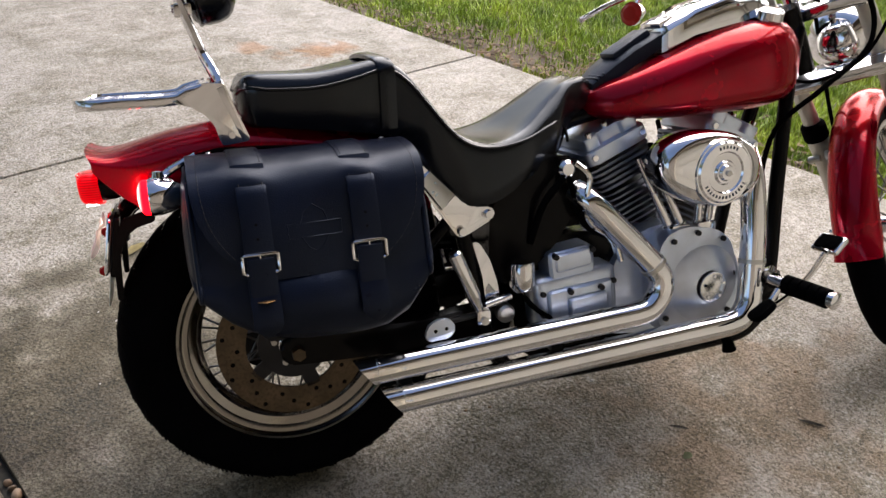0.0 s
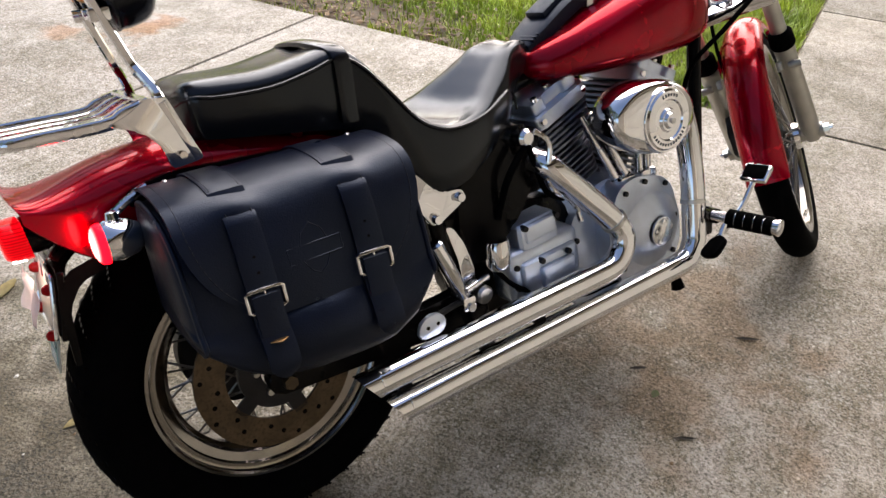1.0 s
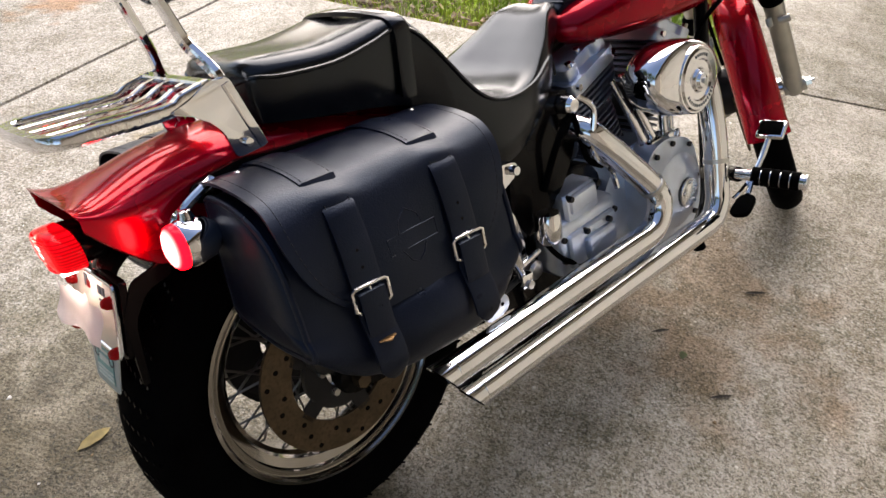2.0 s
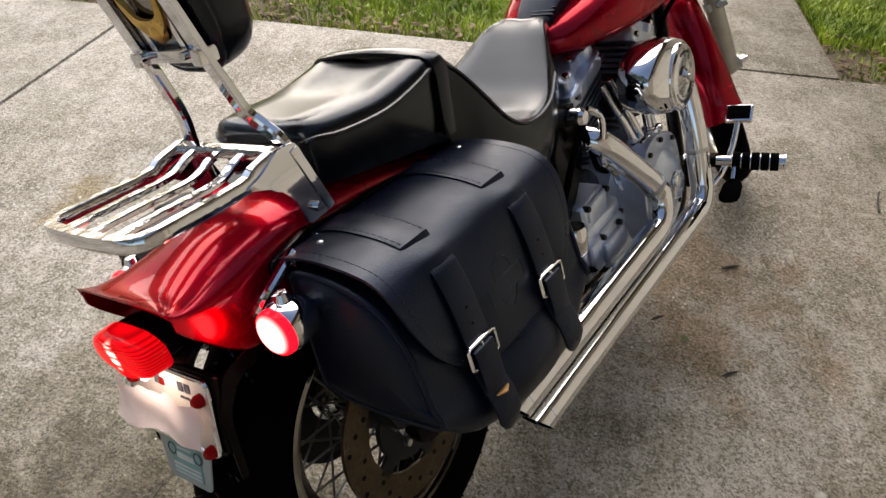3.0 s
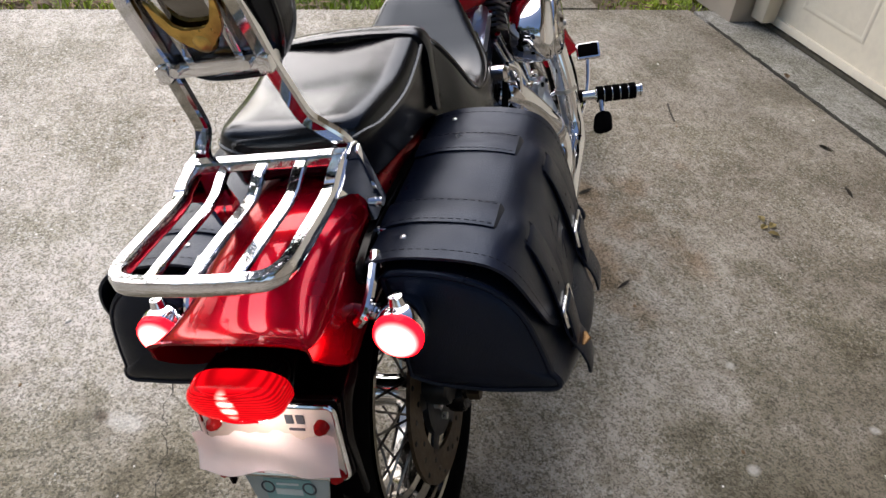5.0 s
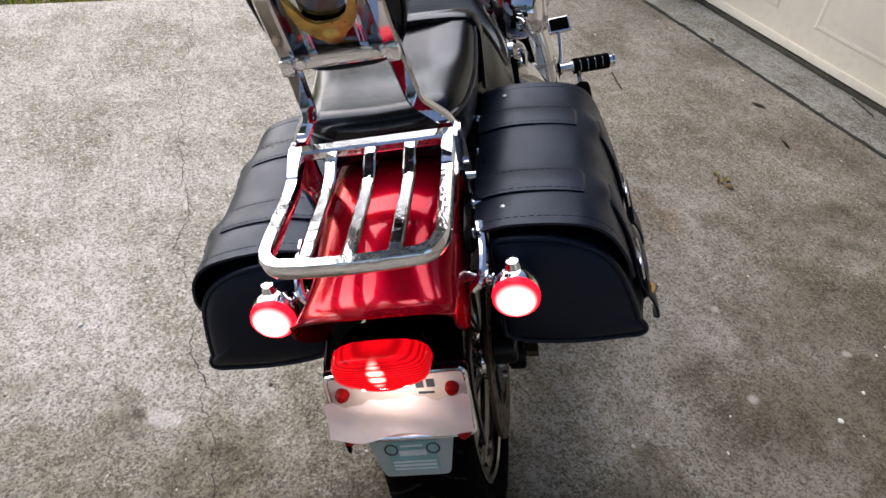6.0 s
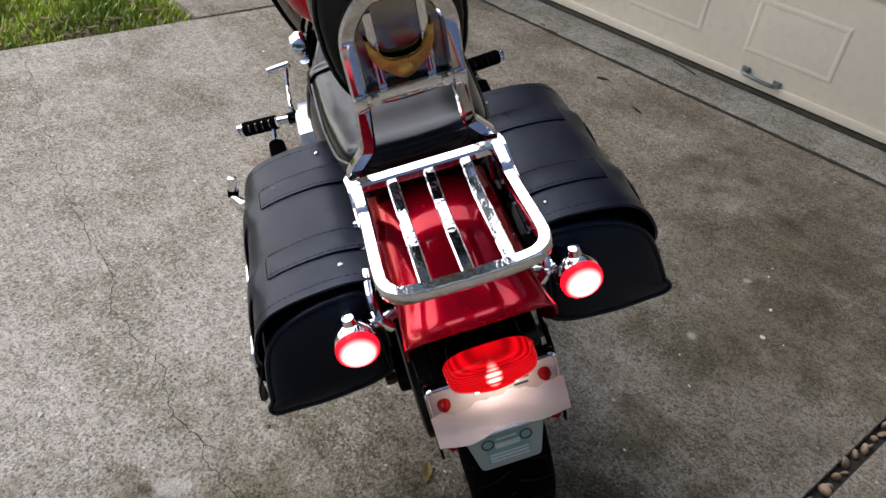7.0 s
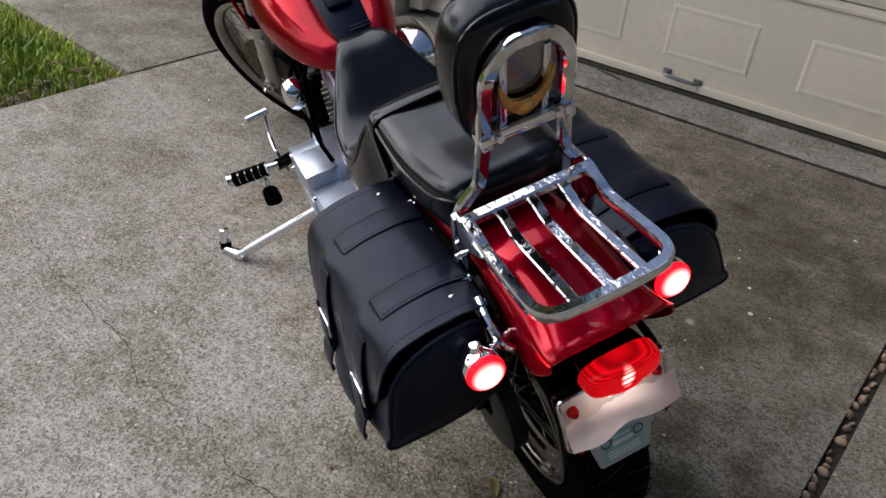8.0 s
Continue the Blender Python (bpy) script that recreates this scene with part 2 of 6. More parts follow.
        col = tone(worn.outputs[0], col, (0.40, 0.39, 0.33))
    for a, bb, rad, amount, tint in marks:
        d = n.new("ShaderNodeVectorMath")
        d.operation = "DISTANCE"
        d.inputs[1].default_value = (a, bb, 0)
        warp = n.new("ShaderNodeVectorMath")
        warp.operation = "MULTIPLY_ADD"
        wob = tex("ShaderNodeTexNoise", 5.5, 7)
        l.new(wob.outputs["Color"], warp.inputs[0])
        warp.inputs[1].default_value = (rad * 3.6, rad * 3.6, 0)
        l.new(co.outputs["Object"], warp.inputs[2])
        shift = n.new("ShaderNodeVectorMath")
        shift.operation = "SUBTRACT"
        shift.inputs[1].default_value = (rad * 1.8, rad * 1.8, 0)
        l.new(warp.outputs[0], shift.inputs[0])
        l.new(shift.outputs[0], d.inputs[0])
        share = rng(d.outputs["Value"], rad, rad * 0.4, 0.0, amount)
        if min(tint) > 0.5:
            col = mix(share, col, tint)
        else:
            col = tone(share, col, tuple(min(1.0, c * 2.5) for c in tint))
    l.new(col, b.inputs["Base Color"])
    l.new(rng(tex("ShaderNodeTexNoise", 5.0).outputs["Fac"], 0.3, 0.7, 0.62, 0.88), b.inputs["Roughness"])
    bp = n.new("ShaderNodeBump")
    bp.inputs["Strength"].default_value, bp.inputs["Distance"].default_value = 1.0, 0.004
    add = n.new("ShaderNodeMath")
    l.new(tex("ShaderNodeTexNoise", 120.0, 3).outputs["Fac"], add.inputs[0])
    l.new(tex("ShaderNodeTexNoise", 30.0, 5).outputs["Fac"], add.inputs[1])
    l.new(add.outputs[0], bp.inputs["Height"])
    l.new(bp.outputs[0], b.inputs["Normal"])
    return m


# marks on the drive, stains and broad darker areas: (along, across, radius, strength, colour)
RUST, OIL, OLIVE, DUST = (0.36, 0.19, 0.07), (0.10, 0.075, 0.05), (0.16, 0.148, 0.098), (0.72, 0.70, 0.66)
# the wide olive-brown and brown entries just lower the tone of the slab
DRIVE_MARKS = ((2.30, 3.40, 0.17, 0.75, RUST), (2.08, 3.62, 0.13, 0.6, RUST), (2.50, 3.42, 0.14, 0.6, RUST), (1.50, 2.19, 0.12, 0.95, (0.27, 0.235, 0.15)), (1.42, 2.26, 0.09, 0.8, (0.27, 0.235, 0.15)), (0.10, 1.50, 0.16, 0.6, OIL), (1.50, 0.55, 0.45, 0.6, (0.25, 0.17, 0.09)),
          (0.22, 1.35, 0.75, 0.45, OLIVE), (0.28, 1.60, 0.36, 0.6, OLIVE), (0.40, 1.18, 0.34, 0.5, OLIVE), (0.30, 0.10, 0.40, 0.45, OLIVE), (0.50, 0.05, 0.55, 0.45, OLIVE), (0.85, -0.25, 0.45, 0.35, OLIVE),
          (0.72, 1.78, 0.42, 0.6, OLIVE), (0.45, 1.70, 0.36, 0.5, OLIVE), (0.75, 1.35, 0.35, 0.35, OLIVE), (0.40, 0.40, 0.40, 0.35, OLIVE),
          (0.20, 1.10, 0.40, 0.55, OLIVE), (0.30, 1.75, 0.40, 0.45, OLIVE), (0.885, 1.60, 0.036, 0.35, DUST), (0.90, 1.645, 0.020, 0.85, OIL), (0.62, 0.03, 0.016, 0.5, DUST), (0.57, 0.35, 0.018, 0.5, DUST), (0.84, 0.26, 0.015, 0.45, DUST),
          (1.11, -0.43, 0.055, 0.4, OIL), (1.10, -0.63, 0.05, 0.4, OIL), (0.99, -0.31, 0.05, 0.35, OIL), (0.72, -0.34, 0.06, 0.4, OIL), (0.94, -0.50, 0.05, 0.35, OIL), (1.2, -0.72, 0.05, 0.35, OIL))
CONCRETE = concrete("driveway_concrete", (0.53, 0.485, 0.435), (0.44, 0.39, 0.325), (0.62, 0.59, 0.54), DRIVE_MARKS, 0.62)
APRON = concrete("smooth_concrete", (0.43, 0.415, 0.385), (0.33, 0.32, 0.295), (0.45, 0.435, 0.40))
WALKWAY = concrete("walkway_concrete", (0.50, 0.45, 0.38), (0.42, 0.37, 0.30), (0.55, 0.51, 0.45))


# ---- mesh helpers ----
def part(name, bm, mat, parent=None, label="", sharp=35.0, recalc=True):
    """Links a bmesh as one mesh object under a thing or a part."""
    if recalc:
        bmesh.ops.recalc_face_normals(bm, faces=bm.faces)
    me = bpy.data.meshes.new(name)
    bm.to_mesh(me)
    bm.free()
    me.materials.append(mat)
    me.polygons.foreach_set("use_smooth", [len(f.vertices) <= 4 for f in me.polygons])
    me.set_sharp_from_angle(angle=radians(sharp))
    ob = new(name, me)
    ob.parent = parent
    if label:
        ob["label"] = label
    return ob


def thing(name, m, label, category, group="", kind=""):
    ob = new(name)
    ob.matrix_world = m
    return tagged(ob, label, category, group, kind)


def loft(rings, caps=True, closed=True, bm=None):
    bm = bm or bmesh.new()
    rows = [[bm.verts.new(p) for p in ring] for ring in rings]
    for a, b in zip(rows, rows[1:]):
        k = len(a)
        for i in range(k if closed else k - 1):
            bm.faces.new((a[i], a[(i + 1) % k], b[(i + 1) % k], b[i]))
    if caps and closed:
        bm.faces.new(rows[0][::-1])
        bm.faces.new(rows[-1])
    return bm


def spline(pts, n=6):
    """A smooth line through the points."""
    pts = [Vector(p) for p in pts]
    out = []
    for i in range(len(pts) - 1):
        p0, p1, p2, p3 = pts[max(i - 1, 0)], pts[i], pts[i + 1], pts[min(i + 2, len(pts) - 1)]
        for k in range(n):
            t = k / n
            out.append(0.5 * ((2 * p1) + (p2 - p0) * t + (2 * p0 - 5 * p1 + 4 * p2 - p3) * t * t + (3 * p1 - p0 - 3 * p2 + p3) * t ** 3))
    return out + [pts[-1]]


def tube(pts, r, seg=12, bm=None, caps=True, flat=1.0, up=(0, 1, 0)):
    """A tube along points; r a number or one for each point; flat squeezes it across."""
    pts = [Vector(p) for p in pts]
    rs = r if isinstance(r, (list, tuple)) else [r] * len(pts)
    rings = []
    ref = Vector(up)
    for i, p in enumerate(pts):
        d = (pts[min(i + 1, len(pts) - 1)] - pts[max(i - 1, 0)]).normalized()
        if abs(d.dot(ref)) > 0.95:
            ref = Vector((1, 0, 0)) if abs(d.x) < 0.9 else Vector((0, 0, 1))
        u = d.cross(ref).normalized()
        v = u.cross(d).normalized()
        ref = v
        rings.append([p + rs[i] * (u * math.cos(a) * flat + v * math.sin(a)) for a in (2 * math.pi * k / seg for k in range(seg))])
    return loft(rings, caps, True, bm)


def lathe(profile, centre, axis="y", seg=48, bm=None, closed=False):
    """Turns (radius, along) pairs round an axis through centre."""
    bm = bm or bmesh.new()
    c = Vector(centre)
    rows = []
    for k in range(seg):
        a = 2 * math.pi * k / seg
        ca, sa = math.cos(a), math.sin(a)
        row = []
        for r, h in profile:
            q = {"y": (r * ca, h, r * sa), "x": (h, r * ca, r * sa), "z": (r * ca, r * sa, h)}[axis]
            row.append(bm.verts.new(c + Vector(q)))
        rows.append(row)
    n = len(profile)
    for k in range(seg):
        a, b = rows[k], rows[(k + 1) % seg]
        for i in range(n if closed else n - 1):
            j = (i + 1) % n
            bm.faces.new((a[i], a[j], b[j], b[i]))
    bmesh.ops.remove_doubles(bm, verts=bm.verts, dist=1e-6)
    return bm


def box(centre, size, bevel=0.0, turn=None, bm=None, segs=2):
    bm = bm or bmesh.new()
    made = bmesh.ops.create_cube(bm, size=1.0)["verts"]
    m = Matrix.Translation(centre) @ (turn or Matrix()) @ Matrix.Diagonal((*size, 1))
    bmesh.ops.transform(bm, matrix=m, verts=made)
    if bevel:
        edges = list({e for v in made for e in v.link_edges})
        bmesh.ops.bevel(bm, geom=edges, offset=bevel, segments=segs, affect="EDGES", profile=0.6)
    return bm


def plate(poly, y0, y1, bevel=0.0, bm=None, axes="xzy"):
    """A flat outline in the plane of the first two axes, thick along the third."""
    bm = bm or bmesh.new()

    def at(a, b, c):
        d = dict(zip(axes, (a, b, c)))
        return (d["x"], d["y"], d["z"])
    lo = [bm.verts.new(at(a, b, y0)) for a, b in poly]
    hi = [bm.verts.new(at(a, b, y1)) for a, b in poly]
    k = len(poly)
    faces = [bm.faces.new(lo), bm.faces.new(hi[::-1])] + [bm.faces.new((lo[i], hi[i], hi[(i + 1) % k], lo[(i + 1) % k])) for i in range(k)]
    if bevel:
        edges = list({e for f in faces[:2] for e in f.edges})
        bmesh.ops.bevel(bm, geom=edges, offset=bevel, segments=2, affect="EDGES", profile=0.6)
    return bm


def rod(a, b, r, r2=None, seg=14, bm=None):
    return tube([a, b], [r, r2 if r2 is not None else r], seg, bm)


def rounded(poly, radius, n=4):
    """Rounds the corners of an outline."""
    out = []
    k = len(poly)
    for i in range(k):
        p, a, b = Vector(poly[i]), Vector(poly[i - 1]), Vector(poly[(i + 1) % k])
        r = min(radius, (a - p).length * 0.45, (b - p).length * 0.45)
        s, e = p + (a - p).normalized() * r, p + (b - p).normalized() * r
        for j in range(n + 1):
            t = j / n
            out.append(tuple((1 - t) ** 2 * s + 2 * t * (1 - t) * p + t * t * e))
    return out


def moved(bm, m):
    bmesh.ops.transform(bm, matrix=m, verts=bm.verts)
    return bm


# ---- the site: driveway, walk, lawn and garage front ----
SITE = pose(0, 0, 0, 0, 0, 24)


def slab(name, a0, a1, b0, b1, mat, parent, top=0.0):
    bm = box(((a0 + a1) / 2, (b0 + b1) / 2, top - 0.05), (a1 - a0, b1 - b0, 0.10), 0.006)
    return part(name, bm, mat, parent)


ground_bm = bmesh.new()
bmesh.ops.create_grid(ground_bm, x_segments=24, y_segments=24, size=400)
ground = part("ground", moved(ground_bm, Matrix.Translation((0, 0, -0.035))), SOIL)
tagged(ground, "brown bare soil under grass and paving", "ground", kind="structure")

driveway = thing("driveway", SITE, "weathered grey-brown concrete driveway in jointed slabs", "driveway", kind="structure")
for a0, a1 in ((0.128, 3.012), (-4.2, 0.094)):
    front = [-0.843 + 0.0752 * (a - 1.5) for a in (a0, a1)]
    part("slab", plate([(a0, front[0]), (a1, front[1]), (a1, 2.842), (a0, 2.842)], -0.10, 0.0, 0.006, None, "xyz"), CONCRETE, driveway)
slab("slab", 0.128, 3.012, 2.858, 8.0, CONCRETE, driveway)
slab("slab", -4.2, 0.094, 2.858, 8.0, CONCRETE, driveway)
walk_path = thing("walkway", SITE, "pale concrete garden walkway meeting the driveway", "walkway", kind="structure")
slab("slab", 3.030, 4.8, -0.27, 0.58, WALKWAY, walk_path)
slab("slab", 4.815, 9.0, -0.27, 0.58, WALKWAY, walk_path)

# garage front, set a little askew to the drive
GARAGE = SITE @ pose(1.5, -0.852, 0, 0, 0, 4.3) @ pose(-1.5, 0.889, 0)
apron = slab("apron", -4.2, 3.0, -1.80, -0.898, APRON, driveway)
apron.matrix_local = SITE.inverted() @ GARAGE
door = thing("door_1", GARAGE, "closed cream raised-panel sectional garage door", "garage door", kind="structure")
PANEL_A = [2.24 - 0.595 * k for k in range(4)]
for row in range(4):
    z0, z1 = 0.022 + row * 0.525, 0.022 + (row + 1) * 0.525
    bm = box((1.5375, -1.195, (z0 + z1) / 2), (2.615, 0.045, z1 - z0 - 0.006), 0.004)
    sec = part("section", bm, DOOR, door)
    part("rib", box((1.5375, -1.168, z1 - 0.030), (2.615, 0.012, 0.016), 0.004), DOOR, sec)
    if row == 0:
        part("weather_strip", box((1.5375, -1.180, 0.010), (2.615, 0.05, 0.020), 0.006), SEAL, sec, "dark rubber weather strip")
        part("bottom_rail", box((1.5375, -1.166, 0.045), (2.615, 0.016, 0.036), 0.005), DOOR, sec)
    for a in PANEL_A:
        zc = z0 + 0.245
        bm = bmesh.new()

        def ring(i, b):
            return [(a + i, b, zc - 0.115 + i), (a + 0.39 - i, b, zc - 0.115 + i), (a + 0.39 - i, b, zc + 0.115 - i), (a + i, b, zc + 0.115 - i)]
        loft([ring(0, -1.1727), ring(0.010, -1.1695), ring(0.018, -1.1690), ring(0.026, -1.1702), ring(0.056, -1.1660), ring(0.064, -1.1655)], False, True, bm)
        top = ring(0.064, -1.1655)
        bm.faces.new([bm.verts.new(p) for p in top])
        bmesh.ops.remove_doubles(bm, verts=bm.verts, dist=1e-5)
        part("panel", bm, DOOR, sec, "", 12)
bm = tube(spline([(1.40, -1.166, 0.080), (1.385, -1.135, 0.078), (1.32, -1.130, 0.075), (1.255, -1.135, 0.072), (1.245, -1.166, 0.070)], 5), 0.009, 8)
box((1.395, -1.166, 0.080), (0.036, 0.010, 0.034), 0.003, None, bm)
box((1.248, -1.166, 0.070), (0.036, 0.010, 0.034), 0.003, None, bm)
part("handle", bm, material("zinc", (0.22, 0.25, 0.25), 0.5, 0.7, 0.3, 60), door, "small grey metal lift handle")

jamb = part("jamb", box((2.790, -1.127, 1.11), (0.090, 0.076, 2.15), 0.008), TRIM)
jamb.matrix_world = GARAGE
tagged(jamb, "beige painted wooden garage door jamb", "trim", kind="structure")
wall_e = part("wall_east", box((4.680, -1.22, 1.35), (3.65, 0.44, 2.72), 0.01), WALL)
wall_e.matrix_world = GARAGE
tagged(wall_e, "beige painted house wall beside the garage", "wall", kind="structure")
post = part("jamb", box((0.172, -1.11, 1.10), (0.10, 0.13, 2.17), 0.008), TRIM)
post.matrix_world = GARAGE
tagged(post, "beige painted wooden garage door jamb", "trim", kind="structure")
wall_w = part("wall_west", box((-2.04, -1.12, 1.35), (4.32, 0.44, 2.72), 0.01), WALL)
wall_w.matrix_world = GARAGE
tagged(wall_w, "beige painted house wall beside the garage", "wall", kind="structure")
lintel = part("wall_over_door", box((1.54, -1.12, 2.43), (2.84, 0.44, 0.56), 0.01), WALL)
lintel.matrix_world = GARAGE
tagged(lintel, "beige painted wall over the garage door", "wall", kind="structure")
# eave out of view, added to cut skylight and darken reflections by the garage
eave = part("eave", plate([(-0.35, 2.72), (-0.35, 2.86), (-6.0, 4.6), (-6.0, 2.72)], -4.5, 6.6, 0, None, "yzx"), EAVE)
eave.matrix_world = GARAGE
tagged(eave, "plain brown eave and roof edge, unseen, shutting off sky over the garage", "roof", kind="structure")

# ---- motorcycle ----
BIKE = pose(0.0, 1.1917, 0.0, -16.8, 0, -1.0)
bike = thing("motorcycle", BIKE, "red and chrome cruiser motorcycle leaning on its side stand", "motorcycle")
HEAD = (1.67, 0.0, 0.335)
STEER = Matrix.Translation((HEAD[0] + 0.030, 0, HEAD[2])) @ Matrix.Rotation(radians(34), 4, Vector((-0.485, 0, 0.875))) @ Matrix.Translation((-HEAD[0], 0, -HEAD[2]))


def spread(ob, mesh_owner, matrices, parent):
    """More objects on the same mesh."""
    for m in matrices:
        o = new(ob, mesh_owner.data)
        o.parent = parent
        o.matrix_local = m


def wheel(name, centre, tyre_prof, rim_prof, hub_prof, hub_r, hub_w, rim_r, m, label):
    c = Vector(centre)
    hub = part(name, moved(lathe(hub_prof, c, "y", 32), m), CHROME, bike, label)
    part("tyre", moved(lathe(tyre_prof, c, "y", 96), m), RUBBER, hub, "black rubber tyre with worn tread")
    part("rim", moved(lathe(rim_prof, c, "y", 96), m), RIM, hub, "polished chrome rim")
    first = None
    for k in range(40):
        side = 1 if k % 2 else -1
        a = 2 * math.pi * k / 40
        lean = 0.75 if (k // 2) % 2 else -0.75
        p0 = Vector((hub_r * math.cos(a + lean), side * hub_w, hub_r * math.sin(a + lean)))
        p1 = Vector((rim_r * math.cos(a), side * 0.008, rim_r * math.sin(a)))
        d = p1 - p0
        turn = d.to_track_quat("Z", "Y").to_matrix().to_4x4()
        mm = m @ Matrix.Translation(c + p0) @ turn @ Matrix.Diagonal((1, 1, d.length, 1))
        if first is None:
            first = part("spoke", rod((0, 0, 0), (0, 0, 1), 0.0022, None, 6), SPOKE, hub)
            first.matrix_local = mm
        else:
            spread("spoke", first, [mm], hub)
    return hub


def mirrored(prof):
    """A closed half profile carried over to the other side."""
    return prof + [(r, -h) for r, h in reversed(prof)]


RW = (0.115, 0, 0.325)
tyre_r = mirrored([(0.200, 0.040), (0.212, 0.052), (0.235, 0.063), (0.258, 0.068), (0.280, 0.067), (0.296, 0.060), (0.309, 0.046), (0.318, 0.026), (0.322, 0.008)])
rim_r = mirrored([(0.200, 0.044), (0.210, 0.050), (0.2155, 0.055), (0.2165, 0.060), (0.211, 0.0615), (0.2075, 0.058), (0.2065, 0.050), (0.199, 0.048), (0.1965, 0.0485), (0.1945, 0.042), (0.187, 0.039), (0.180, 0.036), (0.177, 0.027), (0.170, 0.022), (0.168, 0.005)])
hub_r = mirrored([(0.016, 0.095), (0.034, 0.090), (0.044, 0.080), (0.046, 0.062), (0.030, 0.050), (0.026, 0.0)])
rear_wheel = wheel("rear_wheel", RW, tyre_r, rim_r, hub_r, 0.040, 0.055, 0.172, Matrix(), "laced spoke rear wheel with chrome rim")
# tread grooves
groove = None
for k in range(44):
    a = 2 * math.pi * k / 44
    for s in (1, -1):
        mm = Matrix.Translation(RW) @ Matrix.Rotation(a + (0.07 if s > 0 else 0), 4, "Y")
        if s == 1 and k == 0:
            bm = bmesh.new()
            for i in range(6):
                y = 0.008 + i * 0.009
                r = 0.3222 - 0.0215 * (y / 0.058) ** 2.2
                w = 0.004
                x = 0.012 - i * 0.006
                box((x, y, r), (w, 0.0092, 0.0012), 0, Matrix.Rotation(0.45, 4, "Z"), bm)
            groove = part("tread_groove", bm, BLACK, rear_wheel)
            groove.matrix_local = mm
        else:
            spread("tread_groove", groove, [mm @ Matrix.Diagonal((1, s, 1, 1))], rear_wheel)


def disc(parent, centre, y, r0, r1, m=Matrix()):
    prof = [(r0, y - 0.003), (r1, y - 0.003), (r1, y + 0.003), (r0, y + 0.003)]
    d = part("brake_disc", moved(lathe(prof, centre, "y", 64, None, True), m), DISC, parent, "worn steel brake disc with drilled holes")
    prof = [(0.030, y - 0.006), (0.070, y - 0.005), (0.070, y + 0.005), (0.030, y + 0.006)]
    bm = lathe(prof, centre, "y", 40, None, True)
    for k in range(5):
        a = 2 * math.pi * k / 5
        box(Vector(centre) + Vector((0.075 * math.cos(a), y, 0.075 * math.sin(a))), (0.052, 0.006, 0.030), 0.002, Matrix.Rotation(-a, 4, "Y"), bm)
    part("disc_carrier", moved(bm, m), DARK, d)
    c = Vector(centre)
    for k in range(30):
        a = 2 * math.pi * k / 30
        r = r0 + (r1 - r0) * (0.30, 0.55, 0.80)[k % 3]
        p = c + Vector((r * math.cos(a), 0, r * math.sin(a)))
        part("drill_hole", moved(rod(p + Vector((0, y - 0.0036, 0)), p + Vector((0, y + 0.0036, 0)), 0.0045, None, 10), m), BLACK, d)
    for k in range(5):
        a = 2 * math.pi * (k + 0.3) / 5
        p = c + Vector((0.040 * math.cos(a), 0, 0.040 * math.sin(a)))
        part("disc_bolt", moved(rod(p + Vector((0, y - 0.014, 0)), p + Vector((0, y + 0.0, 0)), 0.006, None, 8), m), STEEL, d)
    return d


disc(rear_wheel, RW, -0.085, 0.092, 0.146)
part("pulley", lathe([(0.05, 0.085), (0.115, 0.085), (0.125, 0.078), (0.125, 0.108), (0.115, 0.112), (0.05, 0.112)], RW, "y", 48, None, True), DARK, rear_wheel, "dark toothed drive pulley")
bm = rod((0.115, -0.150, 0.325), (0.115, 0.150, 0.325), 0.011)
rod((0.115, -0.156, 0.325), (0.115, -0.138, 0.325), 0.013, 0.013, 6, bm)
rod((0.115, 0.156, 0.325), (0.115, 0.138, 0.325), 0.013, 0.013, 6, bm)
part("rear_axle", bm, DISC, bike)
# caliper
bm = plate(rounded([(0.045, 0.40), (0.16, 0.42), (0.20, 0.37), (0.165, 0.335), (0.10, 0.35), (0.06, 0.345)], 0.02), -0.125, -0.07, 0.008)
part("rear_caliper", bm, DARK, bike, "grimy rear brake caliper")

# front wheel
FW = (1.730, 0, 0.337)
tyre_f = mirrored([(0.262, 0.022), (0.275, 0.032), (0.295, 0.041), (0.315, 0.043), (0.330, 0.036), (0.341, 0.022), (0.346, 0.006)])
rim_f = mirrored([(0.262, 0.026), (0.272, 0.030), (0.280, 0.034), (0.281, 0.038), (0.274, 0.039), (0.262, 0.034), (0.254, 0.024), (0.250, 0.006)])
hub_f = mirrored([(0.014, 0.075), (0.036, 0.070), (0.040, 0.055), (0.024, 0.045), (0.022, 0.0)])
front_wheel = wheel("front_wheel", FW, tyre_f, rim_f, hub_f, 0.034, 0.05, 0.252, STEER, "tall narrow spoked front wheel turned slightly")
disc(front_wheel, FW, 0.062, 0.092, 0.146, STEER)

# front fender
bm = bmesh.new()
rings = []
for k in range(37):
    a = radians(186 - k * (186 - 62) / 36)
    ends = min(1.0, k / 3 + 0.35, (36 - k) / 3 + 0.35)
    ring = []
    for j in range(17):
        u = (j - 8) / 8
        y = 0.054 * math.sin(u * math.pi / 2)
        r = 0.372 - 0.048 * (1 - math.cos(u * math.pi / 2)) * (1.0 if 3 < k < 33 else ends) + 0.006 * max(0, 1 - k / 3)
        ring.append(Vector((FW[0] + r * math.cos(a), y, FW[2] + r * math.sin(a))))
    inner = [p + (Vector((FW[0], p.y * 0.6, FW[2])) - p).normalized() * 0.003 for p in ring]
    rings.append(ring + inner[::-1])
loft(rings, True, True, bm)
front_fender = part("front_fender", moved(bm, STEER), PAINT, bike, "glossy red front fender")
